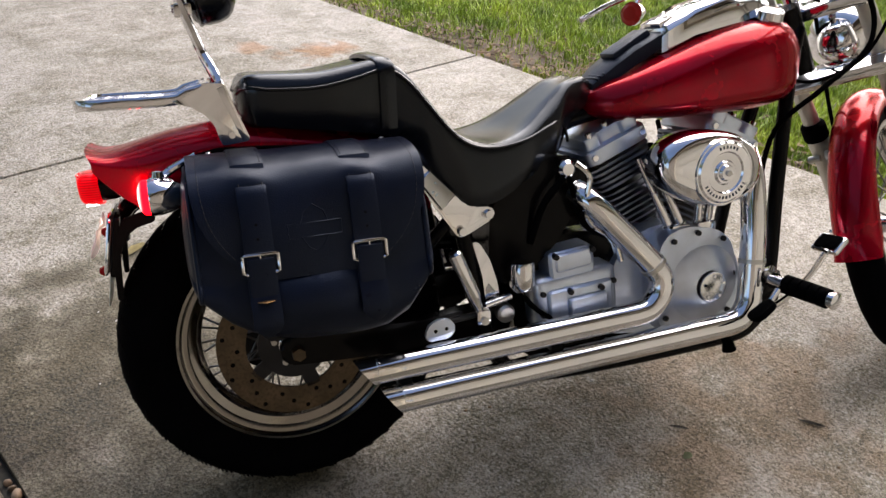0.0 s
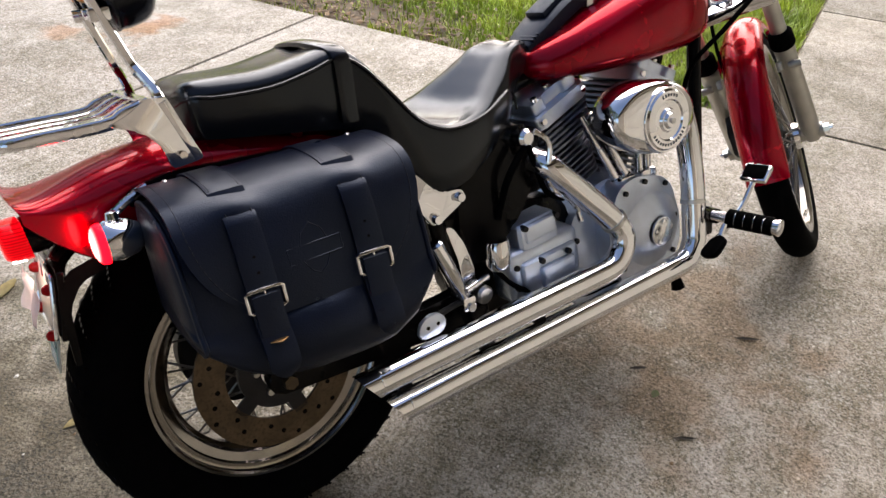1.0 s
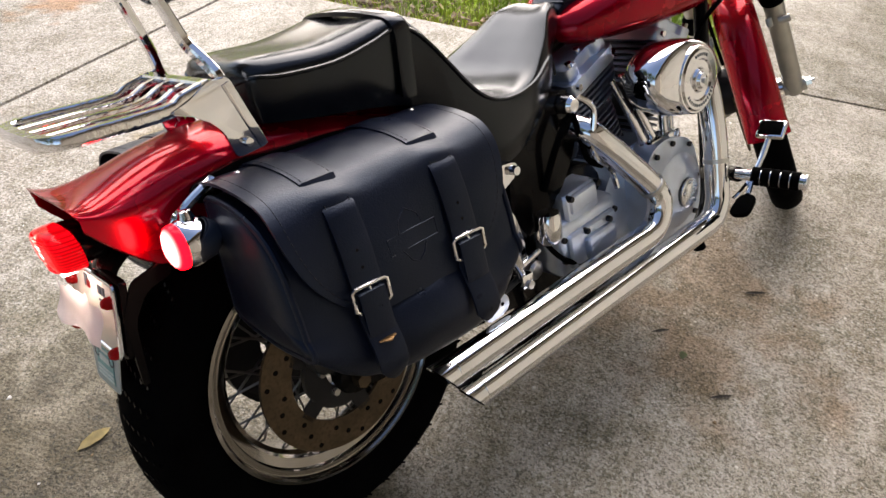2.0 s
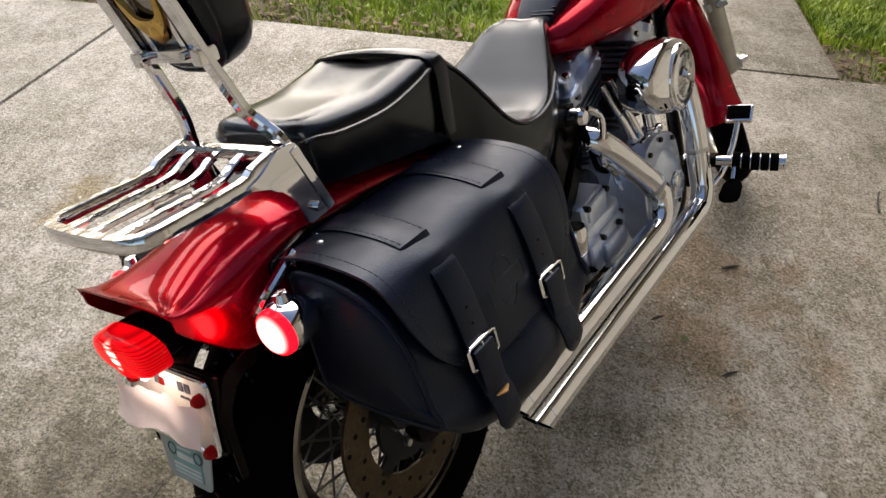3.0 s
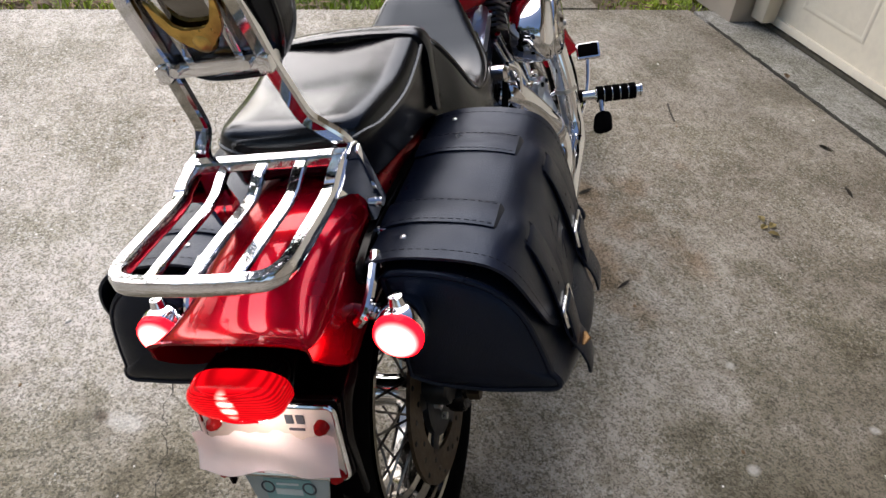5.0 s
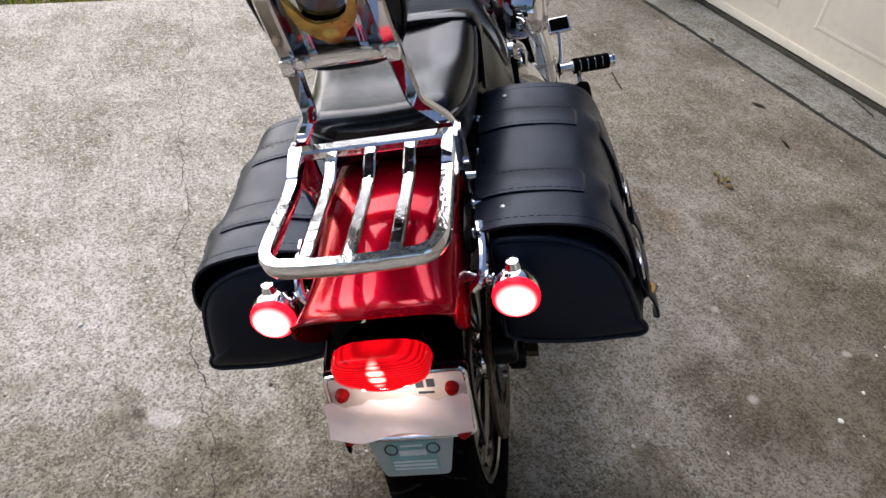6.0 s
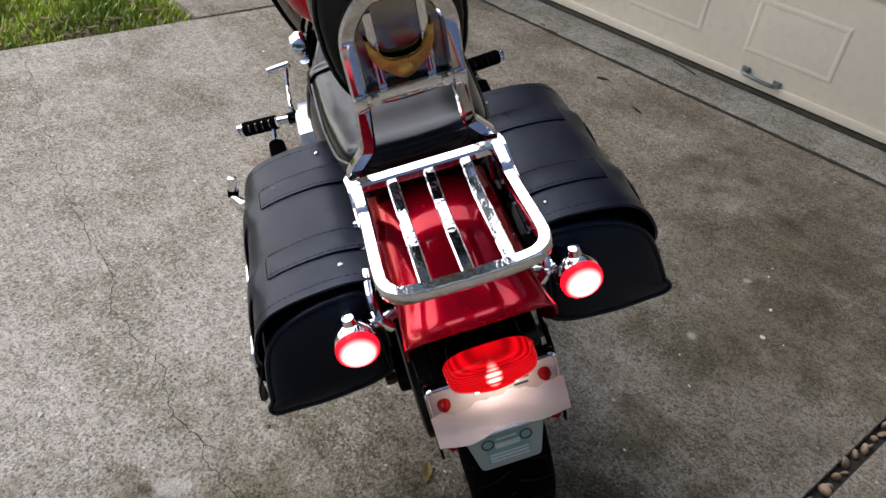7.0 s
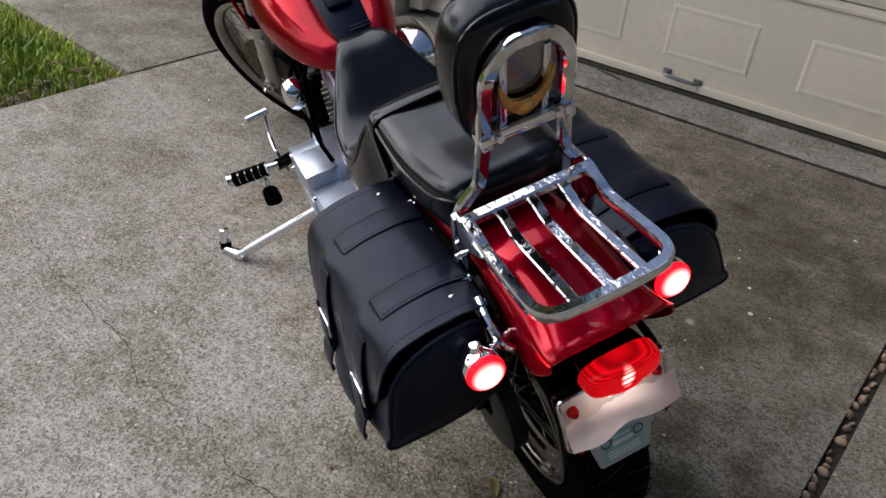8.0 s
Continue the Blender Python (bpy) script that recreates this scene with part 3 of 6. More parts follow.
for s in (1, -1):
    bm = bmesh.new()
    for p, q in (((1.655, s * 0.062, 0.640), (1.640, s * 0.098, 0.560)), ((1.700, s * 0.060, 0.650), (1.648, s * 0.098, 0.545))):
        tube([p, q], 0.0065, 8, bm, True, 0.5)
    part("fender_strut", moved(bm, STEER), PAINT, front_fender)

# fork


def leg_at(z, y):
    return Vector((1.730 - 0.554 * (z - 0.337), y, z))


for s in (1, -1):
    y = s * 0.100
    bm = tube([leg_at(z, y) for z in (0.318, 0.33, 0.45, 0.56, 0.600, 0.612)], [0.020, 0.026, 0.0265, 0.0255, 0.027, 0.024], 24)
    rod(leg_at(0.337, y - 0.035 * s), leg_at(0.337, y + 0.032 * s), 0.021, None, 16, bm)
    low = part("fork_slider", moved(bm, STEER), FORK, bike, "dull satin alloy fork slider")
    bm = tube([leg_at(z, y) for z in (0.604, 0.610, 0.640, 0.648)], [0.029, 0.032, 0.031, 0.024], 24)
    part("dust_boot", moved(bm, STEER), RUBBER, low, "black rubber dust boot")
    bm = tube([leg_at(z, y) for z in (0.60, 0.98)], 0.0205, 24)
    part("fork_tube", moved(bm, STEER), FORK, bike)
    bm = rod(leg_at(0.337, y + 0.030 * s), leg_at(0.337, y + 0.047 * s), 0.014, 0.014, 6)
    rod(leg_at(0.337, y + 0.030 * s), leg_at(0.337, y + 0.056 * s), 0.008, 0.006, 10, bm)
    part("axle_nut", moved(bm, STEER), CHROME, low)
    bm = box(leg_at(0.555, y - 0.022 * s) + Vector((-0.022, 0, 0)), (0.05, 0.016, 0.026), 0.005)
    rod(leg_at(0.555, y) + Vector((-0.03, 0.0, -0.005)), leg_at(0.555, y) + Vector((-0.03, s * 0.03, -0.005)), 0.010, None, 12, bm)
    part("fender_mount", moved(bm, STEER), FORK, low)
# front caliper on the slider
bm = plate(rounded([(1.60, 0.44), (1.66, 0.47), (1.70, 0.40), (1.69, 0.34), (1.63, 0.33), (1.59, 0.38)], 0.02), 0.045, 0.098, 0.008)
part("front_caliper", moved(bm, STEER), DARK, bike, "dark front brake caliper")
for z, w, nm in ((0.760, 0.036, "lower_triple_tree"), (0.915, 0.032, "upper_triple_tree")):
    c = leg_at(z, 0) - Vector((0.03, 0, 0.01))
    bm = box(c, (0.085, 0.25, w), 0.014, Matrix.Rotation(radians(-29), 4, "Y"))
    for s in (1, -1):
        tube([leg_at(z - 0.022, s * 0.1), leg_at(z + 0.022, s * 0.1)], 0.030, 20, bm)
    part(nm, moved(bm, STEER), CHROME, bike, "chromed fork clamp")
# headlamp
c = leg_at(0.845, 0) + Vector((0.130, 0, 0.0))
bm = lathe([(0.0, -0.075), (0.035, -0.072), (0.062, -0.055), (0.078, -0.02), (0.083, 0.02), (0.085, 0.03), (0.080, 0.036), (0.072, 0.034)], (0, 0, 0), "x", 40)
lamp = part("headlamp", moved(moved(bm, Matrix.Translation(c) @ Matrix.Rotation(radians(5), 4, "Y")), STEER), CHROME, bike, "chrome headlamp bucket")
bm = lathe([(0.0, 0.045), (0.04, 0.042), (0.074, 0.034), (0.0, 0.030)], (0, 0, 0), "x", 40)
part("lens", moved(moved(bm, Matrix.Translation(c) @ Matrix.Rotation(radians(5), 4, "Y")), STEER), material("lamp_glass", (0.6, 0.62, 0.64), 0.08, 0.0, 0.05, 40), lamp)
bm = box(c + Vector((-0.060, 0, 0.085)), (0.13, 0.03, 0.025), 0.008)
part("headlamp_bracket", moved(bm, STEER), CHROME, lamp)

# handlebar
bar = bmesh.new()
for s in (1, -1):
    pts = spline([(1.375, 0, 1.035), (1.378, s * 0.08, 1.035), (1.36, s * 0.15, 1.06), (1.29, s * 0.27, 1.10), (1.20, s * 0.34, 1.085), (1.06, s * 0.375, 1.050)], 6)
    tube(pts, 0.0127, 14, bar)
handlebar = part("handlebar", moved(bar, STEER), CHROME, bike, "swept-back chrome handlebar")
for s in (1, -1):
    bm = tube([(1.17, s * 0.348, 1.078), (1.165, s * 0.349, 1.077), (1.06, s * 0.376, 1.051), (1.05, s * 0.379, 1.048)], [0.014, 0.0175, 0.0175, 0.013], 16)
    part("grip", moved(bm, STEER), RUBBER, handlebar, "black rubber hand grip")
    pts = spline([(1.235, s * 0.325, 1.075), (1.245, s * 0.365, 1.06), (1.16, s * 0.400, 1.035), (1.06, s * 0.425, 1.000)], 5)
    part("hand_lever", moved(tube(pts, 0.007, 10, None, True, 0.6), STEER), CHROME, handlebar)
    part("lever_clamp", moved(box((1.225, s * 0.33, 1.080), (0.05, 0.04, 0.05), 0.010), STEER), CHROME, handlebar)
    bm = tube([leg_at(0.905, s * 0.05), leg_at(1.03, s * 0.045) + Vector((0.01, 0, 0))], 0.017, 16)
    part("riser", moved(bm, STEER), CHROME, handlebar)
    # front turn signal
    p = Vector((1.235, s * 0.375, 1.010))
    bm = lathe([(0.0, 0.05), (0.015, 0.045), (0.026, 0.025), (0.030, 0.0), (0.030, -0.008)], p, "x", 24)
    rod(p, (1.238, s * 0.335, 1.065), 0.007, None, 10, bm)
    sig = part("front_signal", moved(bm, STEER), CHROME, bike, "small chrome bullet turn signal")
    part("lens", moved(lathe([(0.0, -0.020), (0.018, -0.017), (0.029, -0.006), (0.029, -0.004)], p, "x", 24), STEER), AMBER, sig)

# cables and hoses
for pts, r in (([(1.36, -0.05, 1.02), (1.45, -0.10, 0.93), (1.43, -0.14, 0.82), (1.33, -0.12, 0.73), (1.24, -0.08, 0.64), (1.22, -0.06, 0.5)], 0.006),
               ([(1.33, 0.10, 1.05), (1.40, 0.14, 0.92), (1.38, 0.13, 0.80), (1.27, 0.10, 0.68), (1.17, 0.10, 0.5)], 0.006),
               ([(1.37, -0.12, 1.05), (1.49, -0.14, 0.95), (1.47, -0.10, 0.80), (1.38, -0.05, 0.74), (1.30, -0.03, 0.75)], 0.004),
               ([(1.42, 0.05, 1.0), (1.53, 0.10, 0.80), (1.60, 0.115, 0.62), (1.655, 0.09, 0.45)], 0.005)):
    part("cable", tube(spline(pts, 6), r, 8), RUBBER, bike, "black control cable")

# frame
frame_bm = bmesh.new()
for s in (1, -1):
    pts = spline([(1.340, s * 0.020, 0.860), (1.300, s * 0.045, 0.74), (1.255, s * 0.080, 0.50), (1.225, s * 0.105, 0.28), (1.17, s * 0.12, 0.195), (1.05, s * 0.125, 0.175), (0.65, s * 0.125, 0.175), (0.54, s * 0.125, 0.21), (0.49, s * 0.125, 0.33), (0.46, s * 0.125, 0.50), (0.43, s * 0.115, 0.62)], 5)
    tube(pts, 0.017, 12, frame_bm)
    tube(spline([(1.33, 0.0, 0.82), (1.1, s * 0.02, 0.76), (0.75, s * 0.03, 0.70), (0.43, s * 0.115, 0.62), (0.2, s * 0.108, 0.67)], 5), 0.018, 12, frame_bm)
tube([(1.375, 0, 0.76), (1.315, 0, 0.905)], 0.032, 20, frame_bm)
frame_part = part("frame", frame_bm, BLACK, bike, "black tubular steel frame")
for s in (1, -1):
    bm = plate(rounded([(0.085, 0.300), (0.15, 0.295), (0.36, 0.285), (0.53, 0.27), (0.56, 0.31), (0.54, 0.36), (0.36, 0.345), (0.16, 0.355), (0.085, 0.35)], 0.02), s * 0.105, s * 0.135, 0.008)
    part("swingarm", bm, BLACK, bike)
    # triangular upper swingarm brace
    part("swingarm_brace", tube([(0.16, s * 0.12, 0.345), (0.33, s * 0.12, 0.44), (0.46, s * 0.12, 0.56)], 0.014, 12), BLACK, bike)
part("drive_belt", plate([(0.115, 0.455), (0.66, 0.42), (0.66, 0.41), (0.115, 0.443)], 0.085, 0.11), RUBBER, bike)

# fuel tank
SEC = [(0.742, 0.030, 0.715, 0.742), (0.752, 0.060, 0.703, 0.756), (0.785, 0.094, 0.694, 0.776), (0.84, 0.121, 0.689, 0.802), (0.90, 0.140, 0.686, 0.830), (0.97, 0.153, 0.684, 0.860), (1.04, 0.160, 0.684, 0.884), (1.11, 0.161, 0.686, 0.900),
       (1.165, 0.154, 0.690, 0.904), (1.205, 0.140, 0.697, 0.899), (1.235, 0.115, 0.710, 0.886), (1.252, 0.080, 0.730, 0.866), (1.260, 0.035, 0.760, 0.835)]
rings = []
for x, w, zb, zt in SEC:
    ring = []
    zc = zb + (zt - zb) * 0.42
    for k in range(36):
        a = 2 * math.pi * k / 36
        ca, sa = math.cos(a), math.sin(a)
        e = 0.86 if sa > 0 else 0.62
        y = w * math.copysign(abs(ca) ** 0.80, ca)
        h = (zt - zc) if sa > 0 else (zc - zb)
        z = zc + h * math.copysign(abs(sa) ** e, sa)
        if sa > 0.75:
            z -= 0.018 * (sa - 0.75) / 0.25 * (1 if 0.8 < x < 1.24 else 0.3)
        ring.append((x, y, z))
    rings.append(ring)
tank = part("fuel_tank", loft(rings), PAINT, bike, "glossy deep red fuel tank", 60)
tank.location.x = 0.028
# console: leather strap and chrome dash
rings = []
for x, w, z, h in ((0.765, 0.038, 0.760, 0.012), (0.80, 0.046, 0.785, 0.016), (0.86, 0.050, 0.822, 0.018), (0.92, 0.050, 0.852, 0.016), (0.945, 0.048, 0.862, 0.010)):
    rings.append([(x, y, z + dz) for y, dz in ((-w, -0.02), (-w, h * 0.6), (-w * 0.8, h), (w * 0.8, h), (w, h * 0.6), (w, -0.02))])
strap = part("tank_strap", loft(rings), LEATHER, tank, "black leather tank strap")
bm = box((0.865, 0, 0.845), (0.10, 0.060, 0.018), 0.007, Matrix.Rotation(radians(-29), 4, "Y"))
part("pouch", bm, LEATHER, strap)
for x in (0.775, 0.783, 0.791):
    part("strap_rib", box((x, -0.02, 0.778 + (x - 0.775) * 0.6), (0.003, 0.05, 0.008), 0.001, Matrix.Rotation(radians(-29), 4, "Y")), LEATHER, strap)
rings = []
for x, w, z, h in ((0.925, 0.050, 0.855, 0.010), (0.935, 0.058, 0.860, 0.026), (1.0, 0.062, 0.888, 0.034), (1.08, 0.066, 0.905, 0.036), (1.15, 0.062, 0.908, 0.034), (1.20, 0.050, 0.902, 0.026), (1.225, 0.030, 0.895, 0.012)):
    rings.append([(x, y, z + dz) for y, dz in ((-w, -0.03), (-w, h * 0.35), (-w * 0.86, h * 0.75), (-w * 0.5, h), (w * 0.5, h), (w * 0.86, h * 0.75), (w, h * 0.35), (w, -0.03))])
dash = part("console", loft(rings), CHROME, tank, "chrome tank console")
bm = lathe([(0.0, 0.012), (0.040, 0.012), (0.046, 0.006), (0.047, -0.02)], (0, 0, 0), "z", 32)
part("speedometer", moved(bm, Matrix.Translation((1.10, 0, 0.944)) @ Matrix.Rotation(radians(8), 4, "Y")), CHROME, dash)
bm = box((0.945, 0, 0.888), (0.040, 0.075, 0.014), 0.005, Matrix.Rotation(radians(-22), 4, "Y"))
part("console_cap", bm, CHROME, dash)
for s in (1, -1):
    bm = lathe([(0.0, 0.014), (0.020, 0.013), (0.027, 0.008), (0.028, -0.01)], (0, 0, 0), "z", 24)
    part("filler_cap", moved(bm, Matrix.Translation((1.175, s * 0.085, 0.893)) @ Matrix.Rotation(radians(s * -18), 4, "X")), CHROME, tank, "chrome filler cap")

# seat
SEAT = [(0.064, 0.770, 0.800, 0.806, 0.060), (0.070, 0.756, 0.808, 0.820, 0.085), (0.085, 0.747, 0.811, 0.830, 0.101), (0.12, 0.741, 0.806, 0.831, 0.112), (0.20, 0.730, 0.805, 0.829, 0.120), (0.27, 0.720, 0.817, 0.838, 0.121),
        (0.312, 0.712, 0.828, 0.845, 0.120), (0.336, 0.702, 0.826, 0.842, 0.121), (0.366, 0.664, 0.803, 0.818, 0.127), (0.40, 0.624, 0.758, 0.772, 0.138), (0.44, 0.586, 0.706, 0.716, 0.147), (0.48, 0.564, 0.680, 0.686, 0.151),
        (0.53, 0.570, 0.673, 0.674, 0.150), (0.59, 0.600, 0.681, 0.690, 0.141), (0.64, 0.624, 0.696, 0.722, 0.122), (0.68, 0.646, 0.712, 0.750, 0.104), (0.72, 0.698, 0.762, 0.775, 0.074), (0.76, 0.722, 0.768, 0.784, 0.056), (0.785, 0.738, 0.766, 0.776, 0.040)]


def seat_ring(x, zl, zp, zc, w):
    k = min(1.0, max(0.0, (x - 0.30) / 0.09))
    low, mid, near = 0.91 + 0.08 * k, 0.965 + 0.065 * k, 0.99 + 0.03 * k
    half = [(0.0, zl + 0.01), (w * low * 0.77, zl + 0.004), (w * (low - 0.02), zl), (w * (low + 0.01), zl + (zp - zl) * 0.15), (w * mid, zl + (zp - zl) * 0.5), (w * near, zl + (zp - zl) * 0.85), (w, zp),
            (w * 0.97, zp + (zc - zp) * 0.30 + 0.004), (w * 0.90, zp + (zc - zp) * 0.62 + 0.006), (w * 0.74, zp + (zc - zp) * 0.90 + 0.005), (w * 0.42, zp + (zc - zp) * 1.0 + 0.002), (0.0, zc)]
    return [(x, y, z) for y, z in half] + [(x, -y, z) for y, z in reversed(half[1:-1])]


def seat_between(stations, n):
    cols = [spline([(s[0], s[i], 0) for s in stations], n) for i in range(1, 5)]
    return [(cols[0][k].x, *(c[k].y for c in cols)) for k in range(len(cols[0]))]


FINE = seat_between(SEAT, 4)
seat = part("seat", loft([seat_ring(*s) for s in FINE]), VINYL, bike, "black padded two-up seat with raised passenger step", 50)
for s in (1, -1):
    pts = [(x, s * w * 1.004, zp + 0.001) for x, zl, zp, zc, w in FINE if x < 0.325]
    part("piping", tube(pts, 0.0032, 6), VINYL, seat)
    pts = [(x, s * w * 1.004, zp + 0.001) for x, zl, zp, zc, w in FINE if 0.325 < x < 0.675] + [(0.690, s * 0.098, 0.700), (0.702, s * 0.091, 0.684), (0.708, s * 0.088, 0.662)]
    part("piping", tube(pts, 0.0032, 6), VINYL, seat)
# grab strap over the step
x0 = 0.326
hw = 0.1225
arc = [(x0, -hw * 0.97, 0.725), (x0, -hw * 1.00, 0.78), (x0, -hw * 1.01, 0.822), (x0 - 0.003, -hw * 0.90, 0.843), (x0 - 0.008, -hw * 0.55, 0.851), (x0 - 0.010, 0, 0.854)]
arc = arc + [(x, -y, z) for x, y, z in reversed(arc[:-1])]
bm = bmesh.new()
line = spline(arc, 5)
rings = []
for p in line:
    n_dir = Vector((0, p.y, (p.z - 0.76) * 1.3)).normalized()
    rings.append([p + Vector((dx, 0, 0)) + n_dir * dn for dx, dn in ((-0.015, -0.004), (-0.015, 0.003), (-0.009, 0.0052), (0.009, 0.0052), (0.015, 0.003), (0.015, -0.004))])
part("grab_strap", loft(rings, True, True, bm), VINYL, seat, "black vinyl grab strap")

# rear fender
TOP = [(0.46, 0.560), (0.43, 0.640), (0.36, 0.695), (0.26, 0.725), (0.16, 0.744), (0.08, 0.752), (0.01, 0.751), (-0.06, 0.741), (-0.11, 0.729), (-0.145, 0.720), (-0.170, 0.717), (-0.188, 0.720), (-0.200, 0.726)]
LOW = [(0.46, 0.53), (0.43, 0.58), (0.36, 0.60), (0.26, 0.615), (0.16, 0.62), (0.08, 0.62), (0.01, 0.62), (-0.06, 0.618), (-0.10, 0.612), (-0.128, 0.628), (-0.152, 0.650), (-0.174, 0.674), (-0.188, 0.692)]
tops, lows = spline([(x, 0, z) for x, z in TOP], 4), spline([(x, 0, z) for x, z in LOW], 4)
rings = []
for t, lo in zip(tops, lows):
    flare = max(0.0, min(1.0, (-0.09 - t.x) / 0.10))
    flare = flare * flare * (3 - 2 * flare)
    w = 0.094 + 0.003 * flare
    deep = 0.046 - 0.026 * flare
    edge = Vector((t.x + 0.012 * flare, w, t.z - deep))
    foot = Vector((max(lo.x, edge.x), w + 0.001, min(lo.z, edge.z - 0.006)))
    half = []
    for j in range(13):
        k = j / 12
        half.append(Vector((t.x + 0.012 * flare * k * k, w * math.sin(k * math.pi / 2) ** (0.92 - 0.12 * flare), t.z - deep * (1 - math.cos(k * math.pi / 2)) ** (1.1 + 0.25 * flare))))
    half += [edge.lerp(foot, k / 4) for k in range(1, 5)]
    ring = [Vector((p.x, -p.y, p.z)) for p in reversed(half[1:])] + half
    inner = [Vector((p.x + 0.001, p.y * 0.965, p.z - 0.004)) for p in ring]
    rings.append(ring + inner[::-1])
rear_fender = part("rear_fender", loft(rings), PAINT, bike, "glossy red rear fender with flared tail", 50)
# fender struts and hardware
for s in (1, -1):
    bm = plate(rounded([(0.40, 0.62), (0.40, 0.67), (0.20, 0.705), (0.02, 0.715), (-0.05, 0.700), (-0.05, 0.675), (0.02, 0.680), (0.2, 0.665)], 0.012), s * 0.0985, s * 0.108, 0.003)
    strut = part("fender_strut", bm, BLACK, rear_fender, "black fender strut")
    bm = tube(spline([(0.285, s * 0.116, 0.694), (0.22, s * 0.118, 0.696), (0.13, s * 0.118, 0.688), (0.085, s * 0.116, 0.676)], 5), 0.006, 8, None, True, 0.6)
    part("strut_trim", bm, CHROME, strut)
    bm = plate(rounded([(0.16, 0.645), (0.27, 0.655), (0.27, 0.694), (0.20, 0.692), (0.16, 0.68)], 0.010), s * 0.112, s * 0.118, 0.002)
    part("docking_bracket", bm, CHROME, strut)
    for x, z in ((0.255, 0.700), (0.175, 0.690), (0.03, 0.700), (-0.02, 0.690)):
        part("strut_bolt", rod((x, s * 0.105, z), (x, s * 0.124, z), 0.008, 0.006, 12), CHROME, strut)

# exhaust pipes
def pipe(name, straight, bend, r, label, tip_x):
    a, b = straight
    pts = [Vector(a)] + [Vector(a).lerp(Vector(b), k / 6) for k in range(1, 6)] + spline(bend, 8)
    bm = tube(pts, r, 28, None, False)
    # slash-cut tip: the lower edge reaches further forward
    for v in bm.verts:
        if v.co.x < a[0] + 0.02:
            v.co.x = a[0] + (a[2] - v.co.z) * tip_x
    p = part(name, bm, CHROME, bike, label)
    bm = tube([Vector(a) + Vector((0.03, 0, 0)), Vector(a) + Vector((0.24, 0, 0.008))], r * 0.90, 24, None, False)
    for v in bm.verts:
        if v.co.x < a[0] + 0.05:
            v.co.x = a[0] + 0.004 + (a[2] - v.co.z) * tip_x
    bm.faces.new([v for v in bm.verts if v.co.x > a[0] + 0.2])
    part("pipe_mouth", bm, BLACK, p, "sooty dark pipe opening")
    return p


up = pipe("rear_exhaust_pipe", ((0.222, -0.215, 0.294), (0.79, -0.215, 0.312)),
          [(0.79, -0.215, 0.312), (0.826, -0.215, 0.320), (0.852, -0.213, 0.345), (0.858, -0.209, 0.378), (0.842, -0.203, 0.408), (0.790, -0.188, 0.468), (0.722, -0.160, 0.545), (0.705, -0.125, 0.565)], 0.0265, "chrome slash-cut exhaust pipe", 0.75)
low = pipe("front_exhaust_pipe", ((0.268, -0.222, 0.232), (1.015, -0.222, 0.254)),
           [(1.015, -0.222, 0.254), (1.048, -0.222, 0.262), (1.070, -0.220, 0.288), (1.080, -0.215, 0.325), (1.092, -0.200, 0.45), (1.106, -0.170, 0.555), (1.130, -0.120, 0.600)], 0.0265, "chrome slash-cut exhaust pipe", 0.75)
for p, par in (((0.245, -0.215, 0.295), up), ((0.290, -0.222, 0.233), low)):
    part("seam_band", lathe([(0.0263, -0.003), (0.0275, -0.002), (0.0275, 0.002), (0.0263, 0.003)], p, "x", 28), CHROME, par)
for x, z0 in ((0.30, 0.296), (0.62, 0.306)):
    part("pipe_bracket", box((x, -0.185, z0 - 0.03), (0.03, 0.05, 0.03), 0.006), DARK, up)
# heat shield clamps
for p, d, par in (((0.842, -0.203, 0.408), (-0.6, 0.12, 0.78), up), ((1.0865, -0.208, 0.385), (0.1, 0.12, 1), low)):
    t = Vector(d).normalized()
    part("clamp", tube([Vector(p) - t * 0.005, Vector(p) + t * 0.005], 0.0282, 28), STEEL, par)

# engine
crank = part("crankcase", plate(rounded([(0.80, 0.19), (1.08, 0.19), (1.12, 0.27), (1.11, 0.36), (1.06, 0.44), (0.97, 0.47), (0.86, 0.46), (0.79, 0.38), (0.78, 0.27)], 0.05, 5), -0.115, 0.13, 0.012), ALLOY, bike, "silver cast engine crankcase")
poly = rounded([(0.880, 0.270), (0.905, 0.225), (1.02, 0.215), (1.085, 0.262), (1.09, 0.34), (1.062, 0.425), (1.03, 0.452), (0.95, 0.470), (0.895, 0.455), (0.872, 0.40)], 0.05, 6)
cam_cover = part("cam_cover", plate(poly, -0.168, -0.110, 0.022), ALLOY, crank, "satin silver cam cover", 60)
prof = [(0.034, -0.189), (0.042, -0.188), (0.052, -0.184), (0.068, -0.177), (0.086, -0.168), (0.101, -0.157), (0.104, -0.146)]
part("cover_nose", lathe(prof, (0.996, 0, 0.336), "y", 48), ALLOY, cam_cover, "", 60)
prof = [(0.0, -0.196), (0.029, -0.1955), (0.033, -0.194), (0.0345, -0.188), (0.0345, -0.170)]
timer = part("timing_cover", lathe(prof, (1.002, 0, 0.333), "y", 40), POLISHED, cam_cover, "round brushed timing cover")
for k in range(5):
    a = math.pi / 10 + k * 2 * math.pi / 5
    part("screw", rod((1.002 + 0.025 * math.cos(a), -0.194, 0.333 + 0.025 * math.sin(a)), (1.002 + 0.025 * math.cos(a), -0.198, 0.333 + 0.025 * math.sin(a)), 0.0035, None, 10), CHROME, timer)
